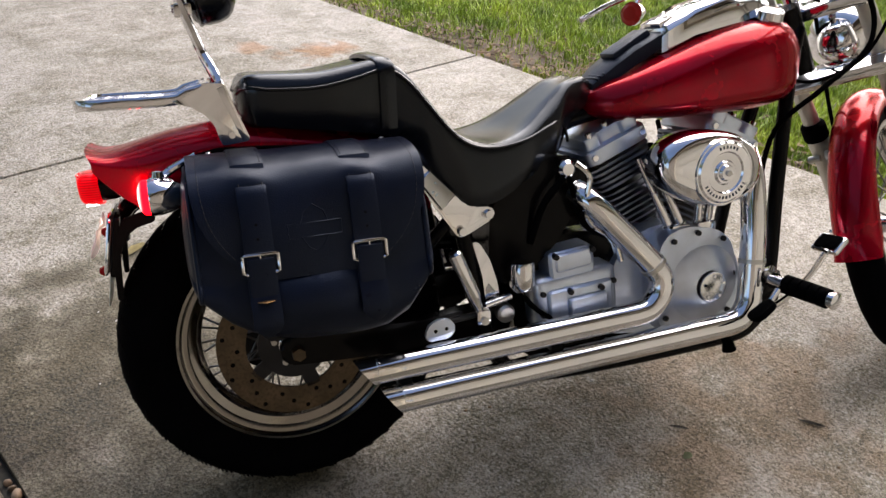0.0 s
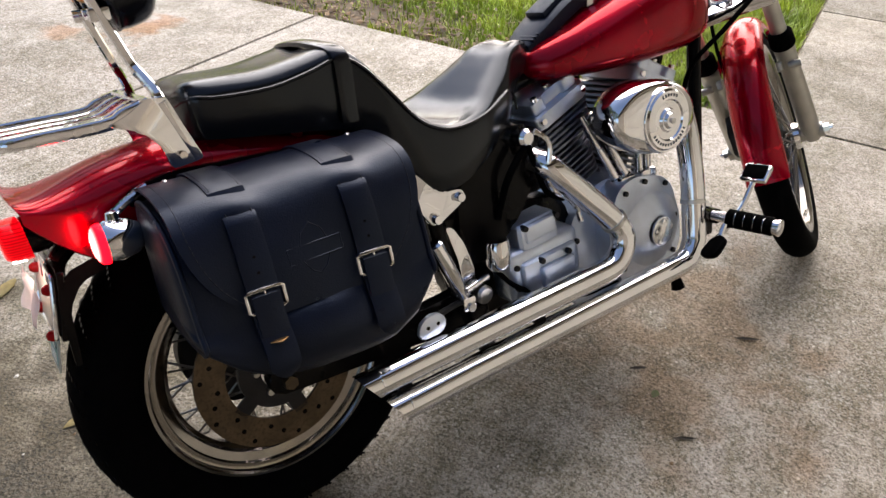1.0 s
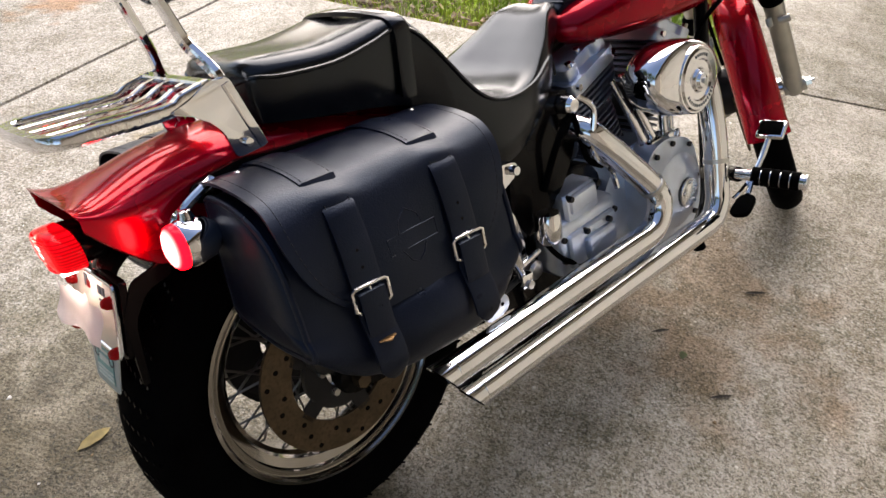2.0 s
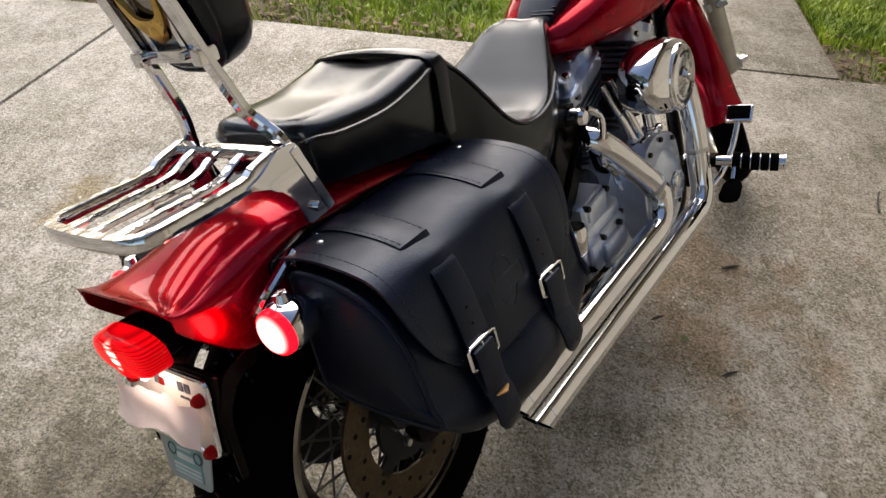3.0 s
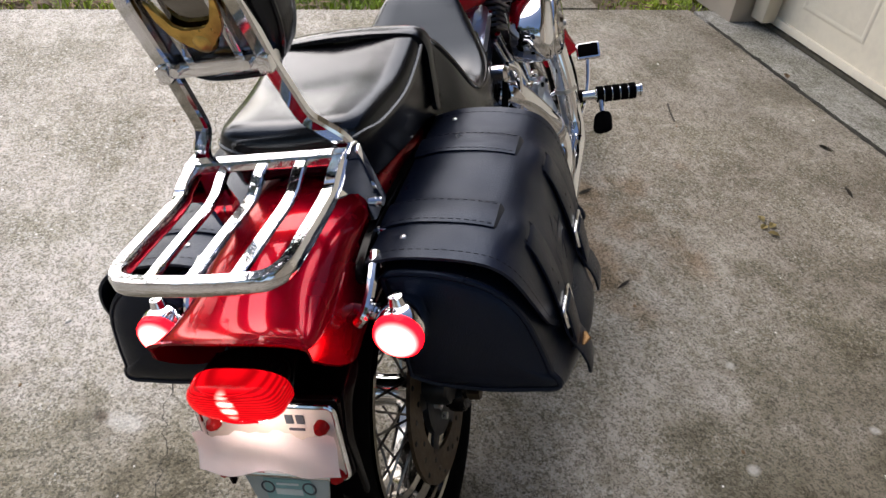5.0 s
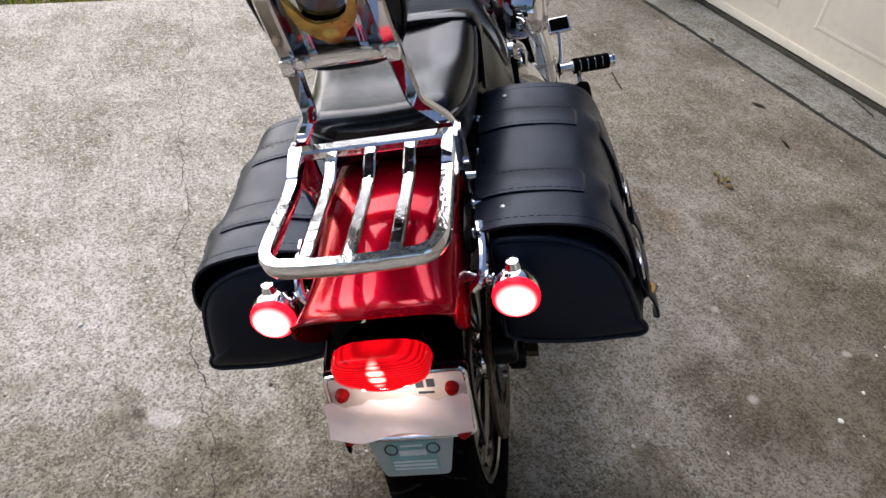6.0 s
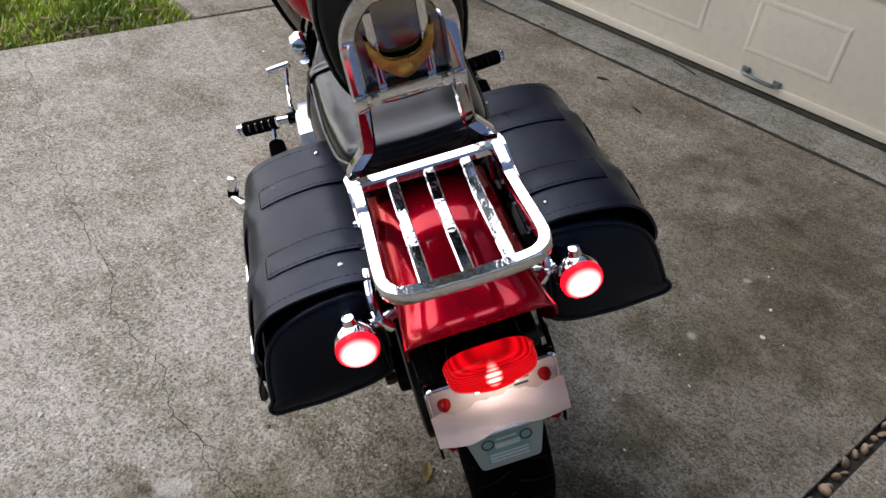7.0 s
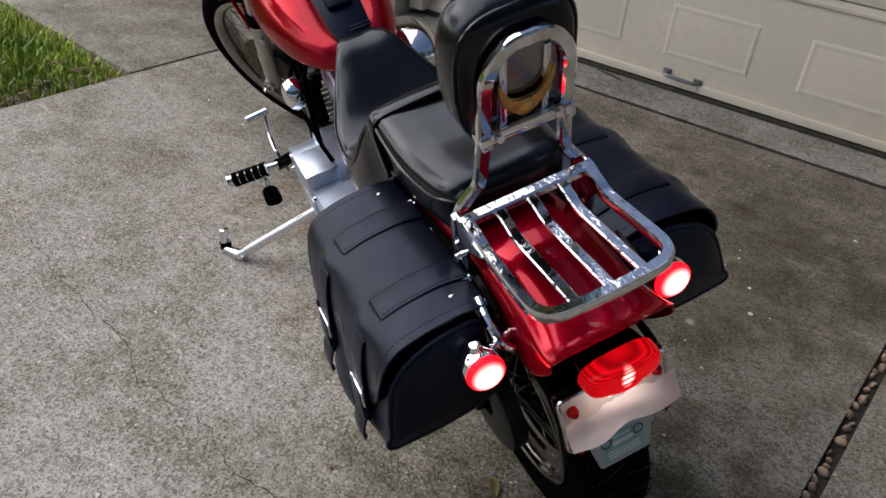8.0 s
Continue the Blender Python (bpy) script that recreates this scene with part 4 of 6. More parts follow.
for x, z in ((0.915, 0.440), (0.975, 0.452), (1.040, 0.432), (1.068, 0.35), (0.888, 0.36), (0.90, 0.27), (1.06, 0.265)):
    part("cover_bolt", rod((x, -0.160, z), (x, -0.174, z), 0.007, 0.006, 8), DARK, cam_cover)


def cylinder(name, base, tip, head_r):
    base, tip = Vector(base), Vector(tip)
    d = (tip - base).normalized()
    across = d.cross(Vector((0, 1, 0))).normalized()
    turn = Matrix((across, Vector((0, 1, 0)), d)).transposed().to_4x4()
    length = (tip - base).length

    def seat_at(h):
        return Matrix.Translation(base + d * h) @ turn
    core = part(name, moved(lathe([(0.050, 0.0), (0.050, length * 0.62)], (0, 0, 0), "z", 24), seat_at(0)), DARK, bike, "finned engine cylinder")
    for k in range(12):
        h = 0.015 + k * 0.0135
        w = 0.118 + 0.004 * math.sin(k)
        poly = rounded([(-w / 2, -0.070), (w / 2, -0.070), (w / 2, 0.070), (-w / 2, 0.070)], 0.030, 4)
        part("fin", moved(plate(poly, 0, 0.0045, 0.001, None, "xyz"), seat_at(h)), FIN, core)
    h0 = 0.185
    for k in range(5):
        w = 0.140 + 0.006 * k
        poly = rounded([(-w / 2, -0.085), (w / 2, -0.085), (w / 2, 0.080), (-w / 2, 0.080)], 0.025, 4)
        part("head_fin", moved(plate(poly, 0, 0.006, 0.0015, None, "xyz"), seat_at(h0 + k * 0.0125)), FIN, core)
    head = part("cylinder_head", moved(box((0, 0, h0 + 0.03), (0.12, 0.15, 0.075), 0.012), seat_at(0)), DARK, core)
    zr = h0 + 0.068
    bm = plate(rounded([(-0.078, -0.095), (0.078, -0.095), (0.078, 0.085), (-0.078, 0.085)], 0.022, 4), zr, zr + 0.030, 0.005, None, "xyz")
    rocker = part("rocker_box", moved(bm, seat_at(0)), ALLOY, core, "silver rocker box")
    bm = plate(rounded([(-0.066, -0.085), (-0.030, -0.085), (-0.026, -0.070), (0.026, -0.070), (0.030, -0.085), (0.066, -0.085), (0.066, 0.075), (-0.066, 0.075)], 0.010, 3), zr + 0.030, zr + 0.058, 0.005, None, "xyz")
    part("rocker_cover", moved(bm, seat_at(0)), ALLOY, rocker)
    for x, y in ((-0.048, -0.078), (0.048, -0.078), (0.0, -0.064)):
        part("bolt", moved(rod((x, y, zr + 0.056), (x, y, zr + 0.066), 0.0075, None, 10), seat_at(0)), CHROME, rocker)
    for x in (-0.06, 0.06):
        part("bolt", moved(rod((x, -0.088, zr + 0.018), (x, -0.101, zr + 0.018), 0.007, None, 8), seat_at(0)), CHROME, rocker)
    return core


cylinder("rear_cylinder", (0.925, 0.0, 0.395), (0.800, 0, 0.700), 0.08)
cylinder("front_cylinder", (1.000, 0.0, 0.395), (1.140, 0, 0.690), 0.08)
for a, b in (((0.935, -0.135, 0.445), (0.868, -0.098, 0.612)), ((0.962, -0.138, 0.448), (0.900, -0.100, 0.615)), ((0.995, -0.138, 0.448), (1.030, -0.100, 0.615)), ((1.020, -0.135, 0.442), (1.070, -0.098, 0.612))):
    a, b = Vector(a), Vector(b)
    rodp = part("pushrod_tube", tube([a, a.lerp(b, 0.12), a.lerp(b, 0.13), a.lerp(b, 0.55), a.lerp(b, 0.56), b], [0.013, 0.013, 0.0095, 0.0095, 0.0075, 0.0075], 14), CHROME, bike, "chrome pushrod tube")
for x in (0.945, 1.010):
    part("lifter_block", box((x, -0.135, 0.452), (0.048, 0.040, 0.036), 0.008), CHROME, cam_cover)
# left side of the engine: horn cover, wires and brackets
horn = part("horn_cover", lathe([(0.0, 0.176), (0.018, 0.174), (0.034, 0.166), (0.042, 0.150), (0.040, 0.132), (0.0, 0.128)], (1.000, 0, 0.588), "y", 32), CHROME, bike, "domed chrome horn cover")
part("horn_bracket", box((1.000, 0.105, 0.600), (0.050, 0.060, 0.030), 0.006), BLACK, horn)
for pts in ([(1.05, 0.10, 0.66), (1.08, 0.13, 0.60), (1.06, 0.14, 0.52), (1.00, 0.13, 0.46)], [(0.90, 0.10, 0.66), (0.915, 0.13, 0.58), (0.90, 0.14, 0.50), (0.86, 0.13, 0.45)], [(0.97, 0.09, 0.68), (0.96, 0.12, 0.62), (0.945, 0.13, 0.52), (0.95, 0.13, 0.44)]):
    part("hose", tube(spline(pts, 6), 0.006, 8), RUBBER, bike)
part("coil_box", box((1.085, 0.095, 0.500), (0.060, 0.050, 0.110), 0.010), BLACK, bike, "black ignition coil box")
part("carburettor", box((0.985, -0.085, 0.545), (0.08, 0.10, 0.07), 0.015), DARK, bike)

# air cleaner
def egg(scale, y):
    out = []
    for k in range(48):
        a = 2 * math.pi * k / 48
        rx = 0.127 if math.cos(a) < 0 else 0.118
        ry = 0.0785 * (1.0 - 0.10 * max(0, -math.cos(a)) ** 2)
        out.append(Vector((0.984 + rx * scale * math.copysign(abs(math.cos(a)) ** 0.9, math.cos(a)), y, 0.594 + ry * scale * math.copysign(abs(math.sin(a)) ** 0.9, math.sin(a)) - 0.10 * rx * scale * math.cos(a))))
    return out


bm = loft([egg(0.90, -0.130), egg(0.965, -0.135), egg(1.0, -0.160), egg(1.0, -0.182), egg(0.985, -0.195), egg(0.93, -0.207), egg(0.82, -0.214), egg(0.60, -0.219), egg(0.2, -0.221)])
air = part("air_cleaner", bm, CHROME, bike, "polished chrome oval air cleaner cover", 50)
AC = (0.992, 0, 0.589)
prof = [(0.0, -0.236), (0.014, -0.234), (0.018, -0.228), (0.022, -0.2285), (0.026, -0.2235), (0.040, -0.224), (0.043, -0.2275), (0.060, -0.2265), (0.064, -0.2225), (0.067, -0.2225), (0.071, -0.216), (0.071, -0.205)]
insert = part("insert", lathe(prof, AC, "y", 64), CHROME, air, "round chrome air cleaner insert")
part("screw", lathe([(0.0, -0.240), (0.006, -0.239), (0.007, -0.233)], AC, "y", 16), STEEL, insert)
for k in range(14):
    a = radians(-150 + k * 9.2)
    part("letter_bar", moved(box((0, -0.2273, 0), (0.0034, 0.001, 0.0062), 0), Matrix.Translation((AC[0] + 0.0515 * math.cos(a), 0, AC[2] + 0.0515 * math.sin(a))) @ Matrix.Rotation(-a - math.pi / 2, 4, "Y")), INK, insert)
for k in range(6):
    a = radians(62 + k * 9.2)
    part("letter_bar", moved(box((0, -0.2273, 0), (0.0034, 0.001, 0.0062), 0), Matrix.Translation((AC[0] + 0.0515 * math.cos(a), 0, AC[2] + 0.0515 * math.sin(a))) @ Matrix.Rotation(-a - math.pi / 2, 4, "Y")), INK, insert)

# transmission and primary
# black block stands in for the dark void between gearbox and engine covers
part("gearbox_case", plate(rounded([(0.57, 0.30), (0.60, 0.44), (0.68, 0.48), (0.80, 0.46), (0.83, 0.36), (0.82, 0.20), (0.60, 0.20)], 0.03, 3), -0.095, 0.10, 0.01), BLACK, bike, "black gearbox block filling the dark void behind the covers")
trans = part("transmission_cover", box((0.695, -0.115, 0.345), (0.190, 0.080, 0.115), 0.020, Matrix.Rotation(radians(-4), 4, "Y"), None, 3), ALLOY, bike, "ribbed silver transmission cover", 60)
part("cover_step", box((0.700, -0.150, 0.338), (0.150, 0.030, 0.075), 0.012, Matrix.Rotation(radians(-4), 4, "Y"), None, 3), ALLOY, trans)
part("cover_step", box((0.712, -0.166, 0.332), (0.090, 0.022, 0.048), 0.010, Matrix.Rotation(radians(-4), 4, "Y"), None, 3), ALLOY, trans)
part("cover_lid", box((0.685, -0.110, 0.420), (0.105, 0.085, 0.065), 0.016, Matrix.Rotation(radians(-6), 4, "Y"), None, 3), ALLOY, trans)
part("lid_plate", box((0.686, -0.142, 0.428), (0.085, 0.030, 0.040), 0.010, Matrix.Rotation(radians(-6), 4, "Y"), None, 3), ALLOY, trans)
for x, y, z in ((0.615, -0.150, 0.365), (0.615, -0.150, 0.320), (0.778, -0.150, 0.372), (0.672, -0.162, 0.366), (0.742, -0.164, 0.366), (0.645, -0.150, 0.440), (0.728, -0.150, 0.446)):
    part("cover_bolt", rod((x, y + 0.012, z), (x, y - 0.010, z), 0.0075, 0.006, 10), DARK, trans)
oil = part("oil_tank", plate(rounded([(0.505, 0.395), (0.515, 0.545), (0.56, 0.605), (0.66, 0.645), (0.715, 0.635), (0.700, 0.52), (0.655, 0.455), (0.58, 0.395)], 0.03, 5), -0.128, 0.128, 0.03), BLACK, bike, "black horseshoe oil tank", 60)
part("battery_cover", box((0.72, 0, 0.55), (0.07, 0.20, 0.14), 0.02), BLACK, bike)
poly = rounded([(0.60, 0.335), (0.63, 0.25), (0.72, 0.215), (0.95, 0.205), (1.09, 0.225), (1.13, 0.30), (1.12, 0.385), (1.03, 0.425), (0.90, 0.40), (0.72, 0.42), (0.64, 0.41)], 0.05, 6)
primary = part("primary_cover", plate(poly, 0.105, 0.205, 0.025), ALLOY, bike, "silver cast primary cover", 60)
part("inspection_cover", plate(rounded([(0.86, 0.29), (0.89, 0.26), (0.97, 0.26), (1.0, 0.29), (0.97, 0.345), (0.89, 0.345)], 0.02, 3), 0.200, 0.212, 0.005), ALLOY, primary)
part("derby_cover", lathe([(0.0, 0.216), (0.06, 0.215), (0.068, 0.208), (0.070, 0.195)], (0.70, 0, 0.325), "y", 40), CHROME, primary, "round chrome derby cover")
for x, z in ((0.64, 0.27), (0.76, 0.225), (0.90, 0.225), (1.04, 0.235), (1.11, 0.32), (1.03, 0.405), (0.82, 0.395), (0.66, 0.395)):
    part("cover_bolt", rod((x, 0.196, z), (x, 0.212, z), 0.007, 0.006, 8), CHROME, primary)
# flat-topped battery or regulator box beside the primary
box_bm = box((0.905, 0.165, 0.405), (0.13, 0.10, 0.085), 0.018)
part("engine_side_cover", box_bm, ALLOY, bike, "silver cast side cover")

# right side plates, shock peg, brake parts
outline = rounded([(0.342, 0.662), (0.358, 0.672), (0.386, 0.643), (0.437, 0.590), (0.455, 0.571), (0.474, 0.563), (0.497, 0.562), (0.512, 0.559), (0.518, 0.545), (0.508, 0.534), (0.456, 0.509), (0.439, 0.507), (0.397, 0.571), (0.364, 0.625)], 0.005, 2)
cover = part("frame_cover", plate(outline, -0.150, -0.138, 0.002), CHROME, bike, "chrome frame cover plate with bolts")
# raised band across the plate, its face turned up towards the sky
BAND = [Vector(p) for p in ((0.3645, -0.170, 0.6275), (0.388, -0.153, 0.6415), (0.4345, -0.153, 0.5925), (0.404, -0.170, 0.570))]
bm = bmesh.new()
low = [bm.verts.new(p) for p in ((0.362, -0.1505, 0.628), (0.388, -0.1505, 0.6445), (0.438, -0.1505, 0.592), (0.404, -0.1505, 0.566))]
top = [bm.verts.new(p) for p in BAND]
bm.faces.new(top)
for k in range(4):
    bm.faces.new((low[k], low[(k + 1) % 4], top[(k + 1) % 4], top[k]))
part("raised_band", bm, CHROME, cover, "bright raised chrome band with a worn print", 10)
bm = bmesh.new()
for u0, u1, v0, v1 in ((0.30, 0.42, 0.25, 0.75), (0.42, 0.50, 0.10, 0.40), (0.55, 0.60, 0.15, 0.55)):
    bm.faces.new([bm.verts.new(BAND[0].lerp(BAND[3], u).lerp(BAND[1].lerp(BAND[2], u), v) + Vector((0, -0.0006, 0.0004))) for u, v in ((u0, v0), (u1, v0), (u1, v1), (u0, v1))])
part("print_bar", bm, TAG, cover)
for x, z in ((0.5016, 0.5476), (0.4458, 0.5197)):
    part("bolt", rod((x, -0.145, z), (x, -0.162, z), 0.010, 0.008, 12), CHROME, cover)
for s in (1, -1):
    peg = part("passenger_peg", tube([(0.418, s * 0.178, 0.488), (0.420, s * 0.178, 0.484), (0.455, s * 0.178, 0.395), (0.462, s * 0.178, 0.375), (0.470, s * 0.175, 0.350)], [0.011, 0.0145, 0.0145, 0.010, 0.009], 16), CHROME, bike, "folded chrome passenger footpeg")
    part("peg_clevis", box((0.472, s * 0.165, 0.350), (0.030, 0.05, 0.030), 0.007), CHROME, peg)
    part("peg_bolt", rod((0.472, s * 0.13, 0.345), (0.472, s * 0.196, 0.345), 0.008, None, 12), STEEL, peg)
    part("side_strip", plate(rounded([(0.470, 0.492), (0.485, 0.490), (0.508, 0.450), (0.522, 0.400), (0.527, 0.360), (0.495, 0.360), (0.490, 0.42)], 0.010, 3), s * 0.140, s * 0.131, 0.002), CHROME, bike, "curved chrome trim strip")
part("crossbar", rod((0.488, -0.155, 0.362), (0.545, -0.150, 0.372), 0.0075), CHROME, bike)
tab = part("peg_mount", plate(rounded([(0.350, 0.324), (0.402, 0.326), (0.410, 0.350), (0.394, 0.367), (0.364, 0.364), (0.348, 0.346)], 0.014, 4), -0.200, -0.190, 0.003), ALLOY, bike, "silver rounded peg mount with two holes")
for x, z in ((0.368, 0.344), (0.390, 0.346)):
    part("hole", rod((x, -0.1985, z), (x, -0.2008, z), 0.0038, None, 10), BLACK, tab)
part("mount_arm", rod((0.395, -0.190, 0.356), (0.468, -0.168, 0.352), 0.006), DARK, tab)
part("pivot_cap", lathe([(0.0, -0.156), (0.014, -0.155), (0.019, -0.150), (0.019, -0.13)], (0.535, 0, 0.335), "y", 24), STEEL, bike, "", 15)
part("chrome_fitting", lathe([(0.0, -0.160), (0.012, -0.160), (0.018, -0.153), (0.018, -0.13)], (0.672, 0, 0.618), "y", 24), CHROME, bike)
res = part("brake_reservoir", lathe([(0.0, 0.030), (0.022, 0.030), (0.025, 0.024), (0.025, -0.018), (0.018, -0.030), (0.0, -0.030)], (0.565, -0.165, 0.415), "z", 24), CHROME, bike, "chrome rear brake fluid reservoir")
for pts, r, mat in (([(0.690, -0.155, 0.628), (0.712, -0.170, 0.60), (0.705, -0.168, 0.54), (0.725, -0.160, 0.50), (0.780, -0.150, 0.46), (0.80, -0.150, 0.41)], 0.0065, CHROME),
                    ([(0.675, -0.145, 0.618), (0.690, -0.150, 0.56), (0.712, -0.150, 0.50), (0.76, -0.145, 0.47)], 0.006, RUBBER),
                    ([(0.56, -0.15, 0.39), (0.62, -0.16, 0.32), (0.80, -0.15, 0.24), (1.08, -0.15, 0.24)], 0.0055, RUBBER),
                    ([(0.60, -0.13, 0.47), (0.62, -0.150, 0.55), (0.665, -0.152, 0.60)], 0.007, RUBBER)):
    part("oil_line" if mat is CHROME else "hose", tube(spline(pts, 6), r, 10), mat, bike)

# foot controls
for s in (1, -1):
    ctl = part("control_bracket", tube(spline([(1.205, s * 0.115, 0.300), (1.165, s * 0.17, 0.325), (1.118, s * 0.245, 0.345)], 4), 0.017, 12), BLACK, bike, "black forward control bracket")
    part("control_plate", box((1.165, s * 0.165, 0.300), (0.07, 0.02, 0.075), 0.008), BLACK, ctl)
    part("control_bolt", rod((1.165, s * 0.150, 0.325), (1.165, s * 0.185, 0.345), 0.012, None, 12), CHROME, ctl)
    a, b = Vector((1.110, s * 0.262, 0.350)), Vector((1.140, s * 0.388, 0.340))
    peg = part("footpeg", tube([a.lerp(b, u) for u in (-0.14, 0.0, 0.10, 0.12, 0.96, 0.97, 1.0, 1.02)], [0.011, 0.012, 0.013, 0.0165, 0.0165, 0.0185, 0.0185, 0.013], 20), CHROME, bike, "chrome footpeg with black rubber rings")
    for k in range(5):
        u = 0.20 + 0.155 * k
        part("rubber_ring", tube([a.lerp(b, u - 0.071), a.lerp(b, u - 0.062), a.lerp(b, u + 0.062), a.lerp(b, u + 0.071)], [0.0175, 0.0205, 0.0205, 0.0175], 20), RUBBER, peg)
    part("heel_stirrup", tube([(1.085, s * 0.292, 0.345), (1.066, s * 0.295, 0.325)], 0.006, 8), CHROME, peg)
    part("heel_pad", plate(rounded([(-0.034, -0.024), (0.022, -0.020), (0.022, 0.020), (-0.034, 0.024)], 0.014, 4), -0.005, 0.007, 0.003, None, "xyz"), RUBBER, peg).matrix_local = pose(1.050, s * 0.296, 0.308, 15 * s, -32, 0)
# brake pedal on the right
pedal = part("brake_pedal", tube(spline([(1.135, -0.225, 0.275), (1.160, -0.240, 0.300), (1.205, -0.250, 0.345), (1.245, -0.252, 0.398)], 5), 0.0065, 10), CHROME, bike, "chrome brake pedal")
m = pose(1.250, -0.254, 0.411, 0, -38, 8)
part("pedal_frame", moved(box((0, 0, 0), (0.046, 0.062, 0.014), 0.005), m), CHROME, pedal)
part("pedal_pad", moved(box((0, 0, 0.008), (0.036, 0.052, 0.006), 0.003), m), RUBBER, pedal, "black rubber pedal pad")
# shifter on the left
shift = part("shift_lever", tube(spline([(1.135, 0.222, 0.300), (1.175, 0.232, 0.350), (1.235, 0.228, 0.375), (1.278, 0.215, 0.425)], 5), 0.006, 10), CHROME, bike, "chrome shift lever")
part("shift_peg", rod((1.278, 0.205, 0.427), (1.283, 0.270, 0.420), 0.0115, None, 16), CHROME, shift)
# side stand
INV = BIKE.inverted()


def on_bike(x, y, z):
    return INV @ Vector((x, y, z))


pivot = Vector((0.945, 0.175, 0.275))
foot = on_bike(1.070, 1.642, 0.016)
stand = part("side_stand", tube([pivot, pivot.lerp(foot, 0.15), pivot.lerp(foot, 0.85), foot], [0.017, 0.015, 0.014, 0.015], 14), CHROME, bike, "chrome side stand swung out to the ground")
part("stand_foot", tube([on_bike(1.055, 1.632, 0.013), on_bike(1.085, 1.652, 0.0135), on_bike(1.130, 1.680, 0.013)], [0.013, 0.016, 0.012], 12), CHROME, stand)
part("stand_tab", box(on_bike(1.122, 1.672, 0.045), (0.022, 0.028, 0.066), 0.008, Matrix.Rotation(radians(16.8), 4, "X")), CHROME, stand, "upright chrome kick tab")
part("tab_rubber", box(on_bike(1.122, 1.672, 0.024), (0.026, 0.032, 0.024), 0.006, Matrix.Rotation(radians(16.8), 4, "X")), RUBBER, stand, "black rubber tab sleeve")
part("kick_stop", tube([(1.055, -0.170, 0.205), (1.062, -0.175, 0.190), (1.066, -0.178, 0.168)], [0.010, 0.012, 0.016], 10), RUBBER, bike)

# sissy bar with rack and backrest
sissy = None
for s in (1, -1):
    poly = rounded([(-0.050, 0.798), (-0.020, 0.806), (0.010, 0.824), (0.042, 0.826), (0.058, 0.775), (0.078, 0.722), (0.026, 0.716), (0.018, 0.755), (-0.005, 0.782)], 0.010, 3)
    side = part("sissy_bar_plate", plate(poly, s * 0.1085, s * 0.1015, 0.002), CHROME, bike, "chrome sissy bar side plate")
    part("bolt", rod((0.045, s * 0.100, 0.735), (0.045, s * 0.117, 0.735), 0.008, 0.006, 12), CHROME, side)
    part("plate_wing", box((0.052, s * 0.1085, 0.770), (0.012, 0.004, 0.10), 0.001, Matrix.Rotation(radians(-20), 4, "Y")), CHROME, side)
up_pts = [(0.046, -0.098, 0.745), (0.039, -0.098, 0.800), (0.034, -0.094, 0.828), (0.025, -0.078, 0.852), (0.016, -0.067, 0.872), (0.004, -0.063, 0.910), (-0.008, -0.060, 0.948), (-0.024, -0.059, 1.000), (-0.036, -0.057, 1.038), (-0.043, -0.046, 1.064), (-0.049, -0.026, 1.084), (-0.051, 0.0, 1.087)]
pts = spline(up_pts + [(x, -y, z) for x, y, z in reversed(up_pts[:-1])], 5)
bm = bmesh.new()
rings = []
for i, p in enumerate(pts):
    d = (pts[min(i + 1, len(pts) - 1)] - pts[max(i - 1, 0)]).normalized()
    fwd = (Vector((1, 0, 0.2)) - d * d.dot(Vector((1, 0, 0.2)))).normalized()
    v = d.cross(fwd).normalized()
    rings.append([p + fwd * (0.0065 * cf) + v * (0.0095 * cv) for cf, cv in ((-1, -0.7), (-1, 0.7), (-0.6, 1), (0.6, 1), (1, 0.7), (1, -0.7), (0.6, -1), (-0.6, -1))])
sissy = part("sissy_bar", loft(rings, True, True, bm), CHROME, bike, "square-section chrome sissy bar upright")
# cross bar and clamps
part("crossbar", box((-0.011, 0, 0.949), (0.010, 0.122, 0.016), 0.003), CHROME, sissy)
for s in (1, -1):
    part("clamp", box((-0.008, s * 0.061, 0.948), (0.030, 0.016, 0.020), 0.004), CHROME, sissy)
    part("clamp_screw", rod((-0.026, s * 0.043, 0.952), (-0.010, s * 0.043, 0.952), 0.0055, None, 12), CHROME, sissy)
# back plate and pad
poly = rounded([(-0.050, 0.935), (0.050, 0.935), (0.058, 1.01), (0.042, 1.066), (0.0, 1.078), (-0.042, 1.066), (-0.058, 1.01)], 0.02, 4)
TILT = Matrix.Translation((-0.001, 0, 0.942)) @ Matrix.Rotation(radians(-15), 4, "Y") @ Matrix.Translation((0, 0, -0.935))
back = part("backrest_plate", moved(plate(poly, -0.001, 0.003, 0.001, None, "yzx"), TILT), RIM, bike, "mirror-bright chrome backrest plate")
for y in (-0.030, 0.030):
    part("plate_rib", moved(box((-0.003, y, 1.0), (0.004, 0.010, 0.12), 0.001), TILT), CHROME, back)
# gold winged ornament, a plain shape
wing = [(y * 0.86, 0.992 + (z - 1.000) * 0.78) for y, z in ((0.0, 0.964), (0.010, 0.967), (0.017, 0.978), (0.027, 0.984), (0.037, 0.998), (0.044, 1.020), (0.046, 1.048), (0.039, 1.040), (0.034, 1.022), (0.027, 1.007), (0.016, 0.999), (0.006, 1.000))]
ornament = part("ornament", moved(plate([(y, z) for y, z in wing] + [(-y, z) for y, z in reversed(wing[1:])], -0.010, -0.005, 0.0018, None, "yzx"), TILT), GOLD, back, "gold winged emblem")
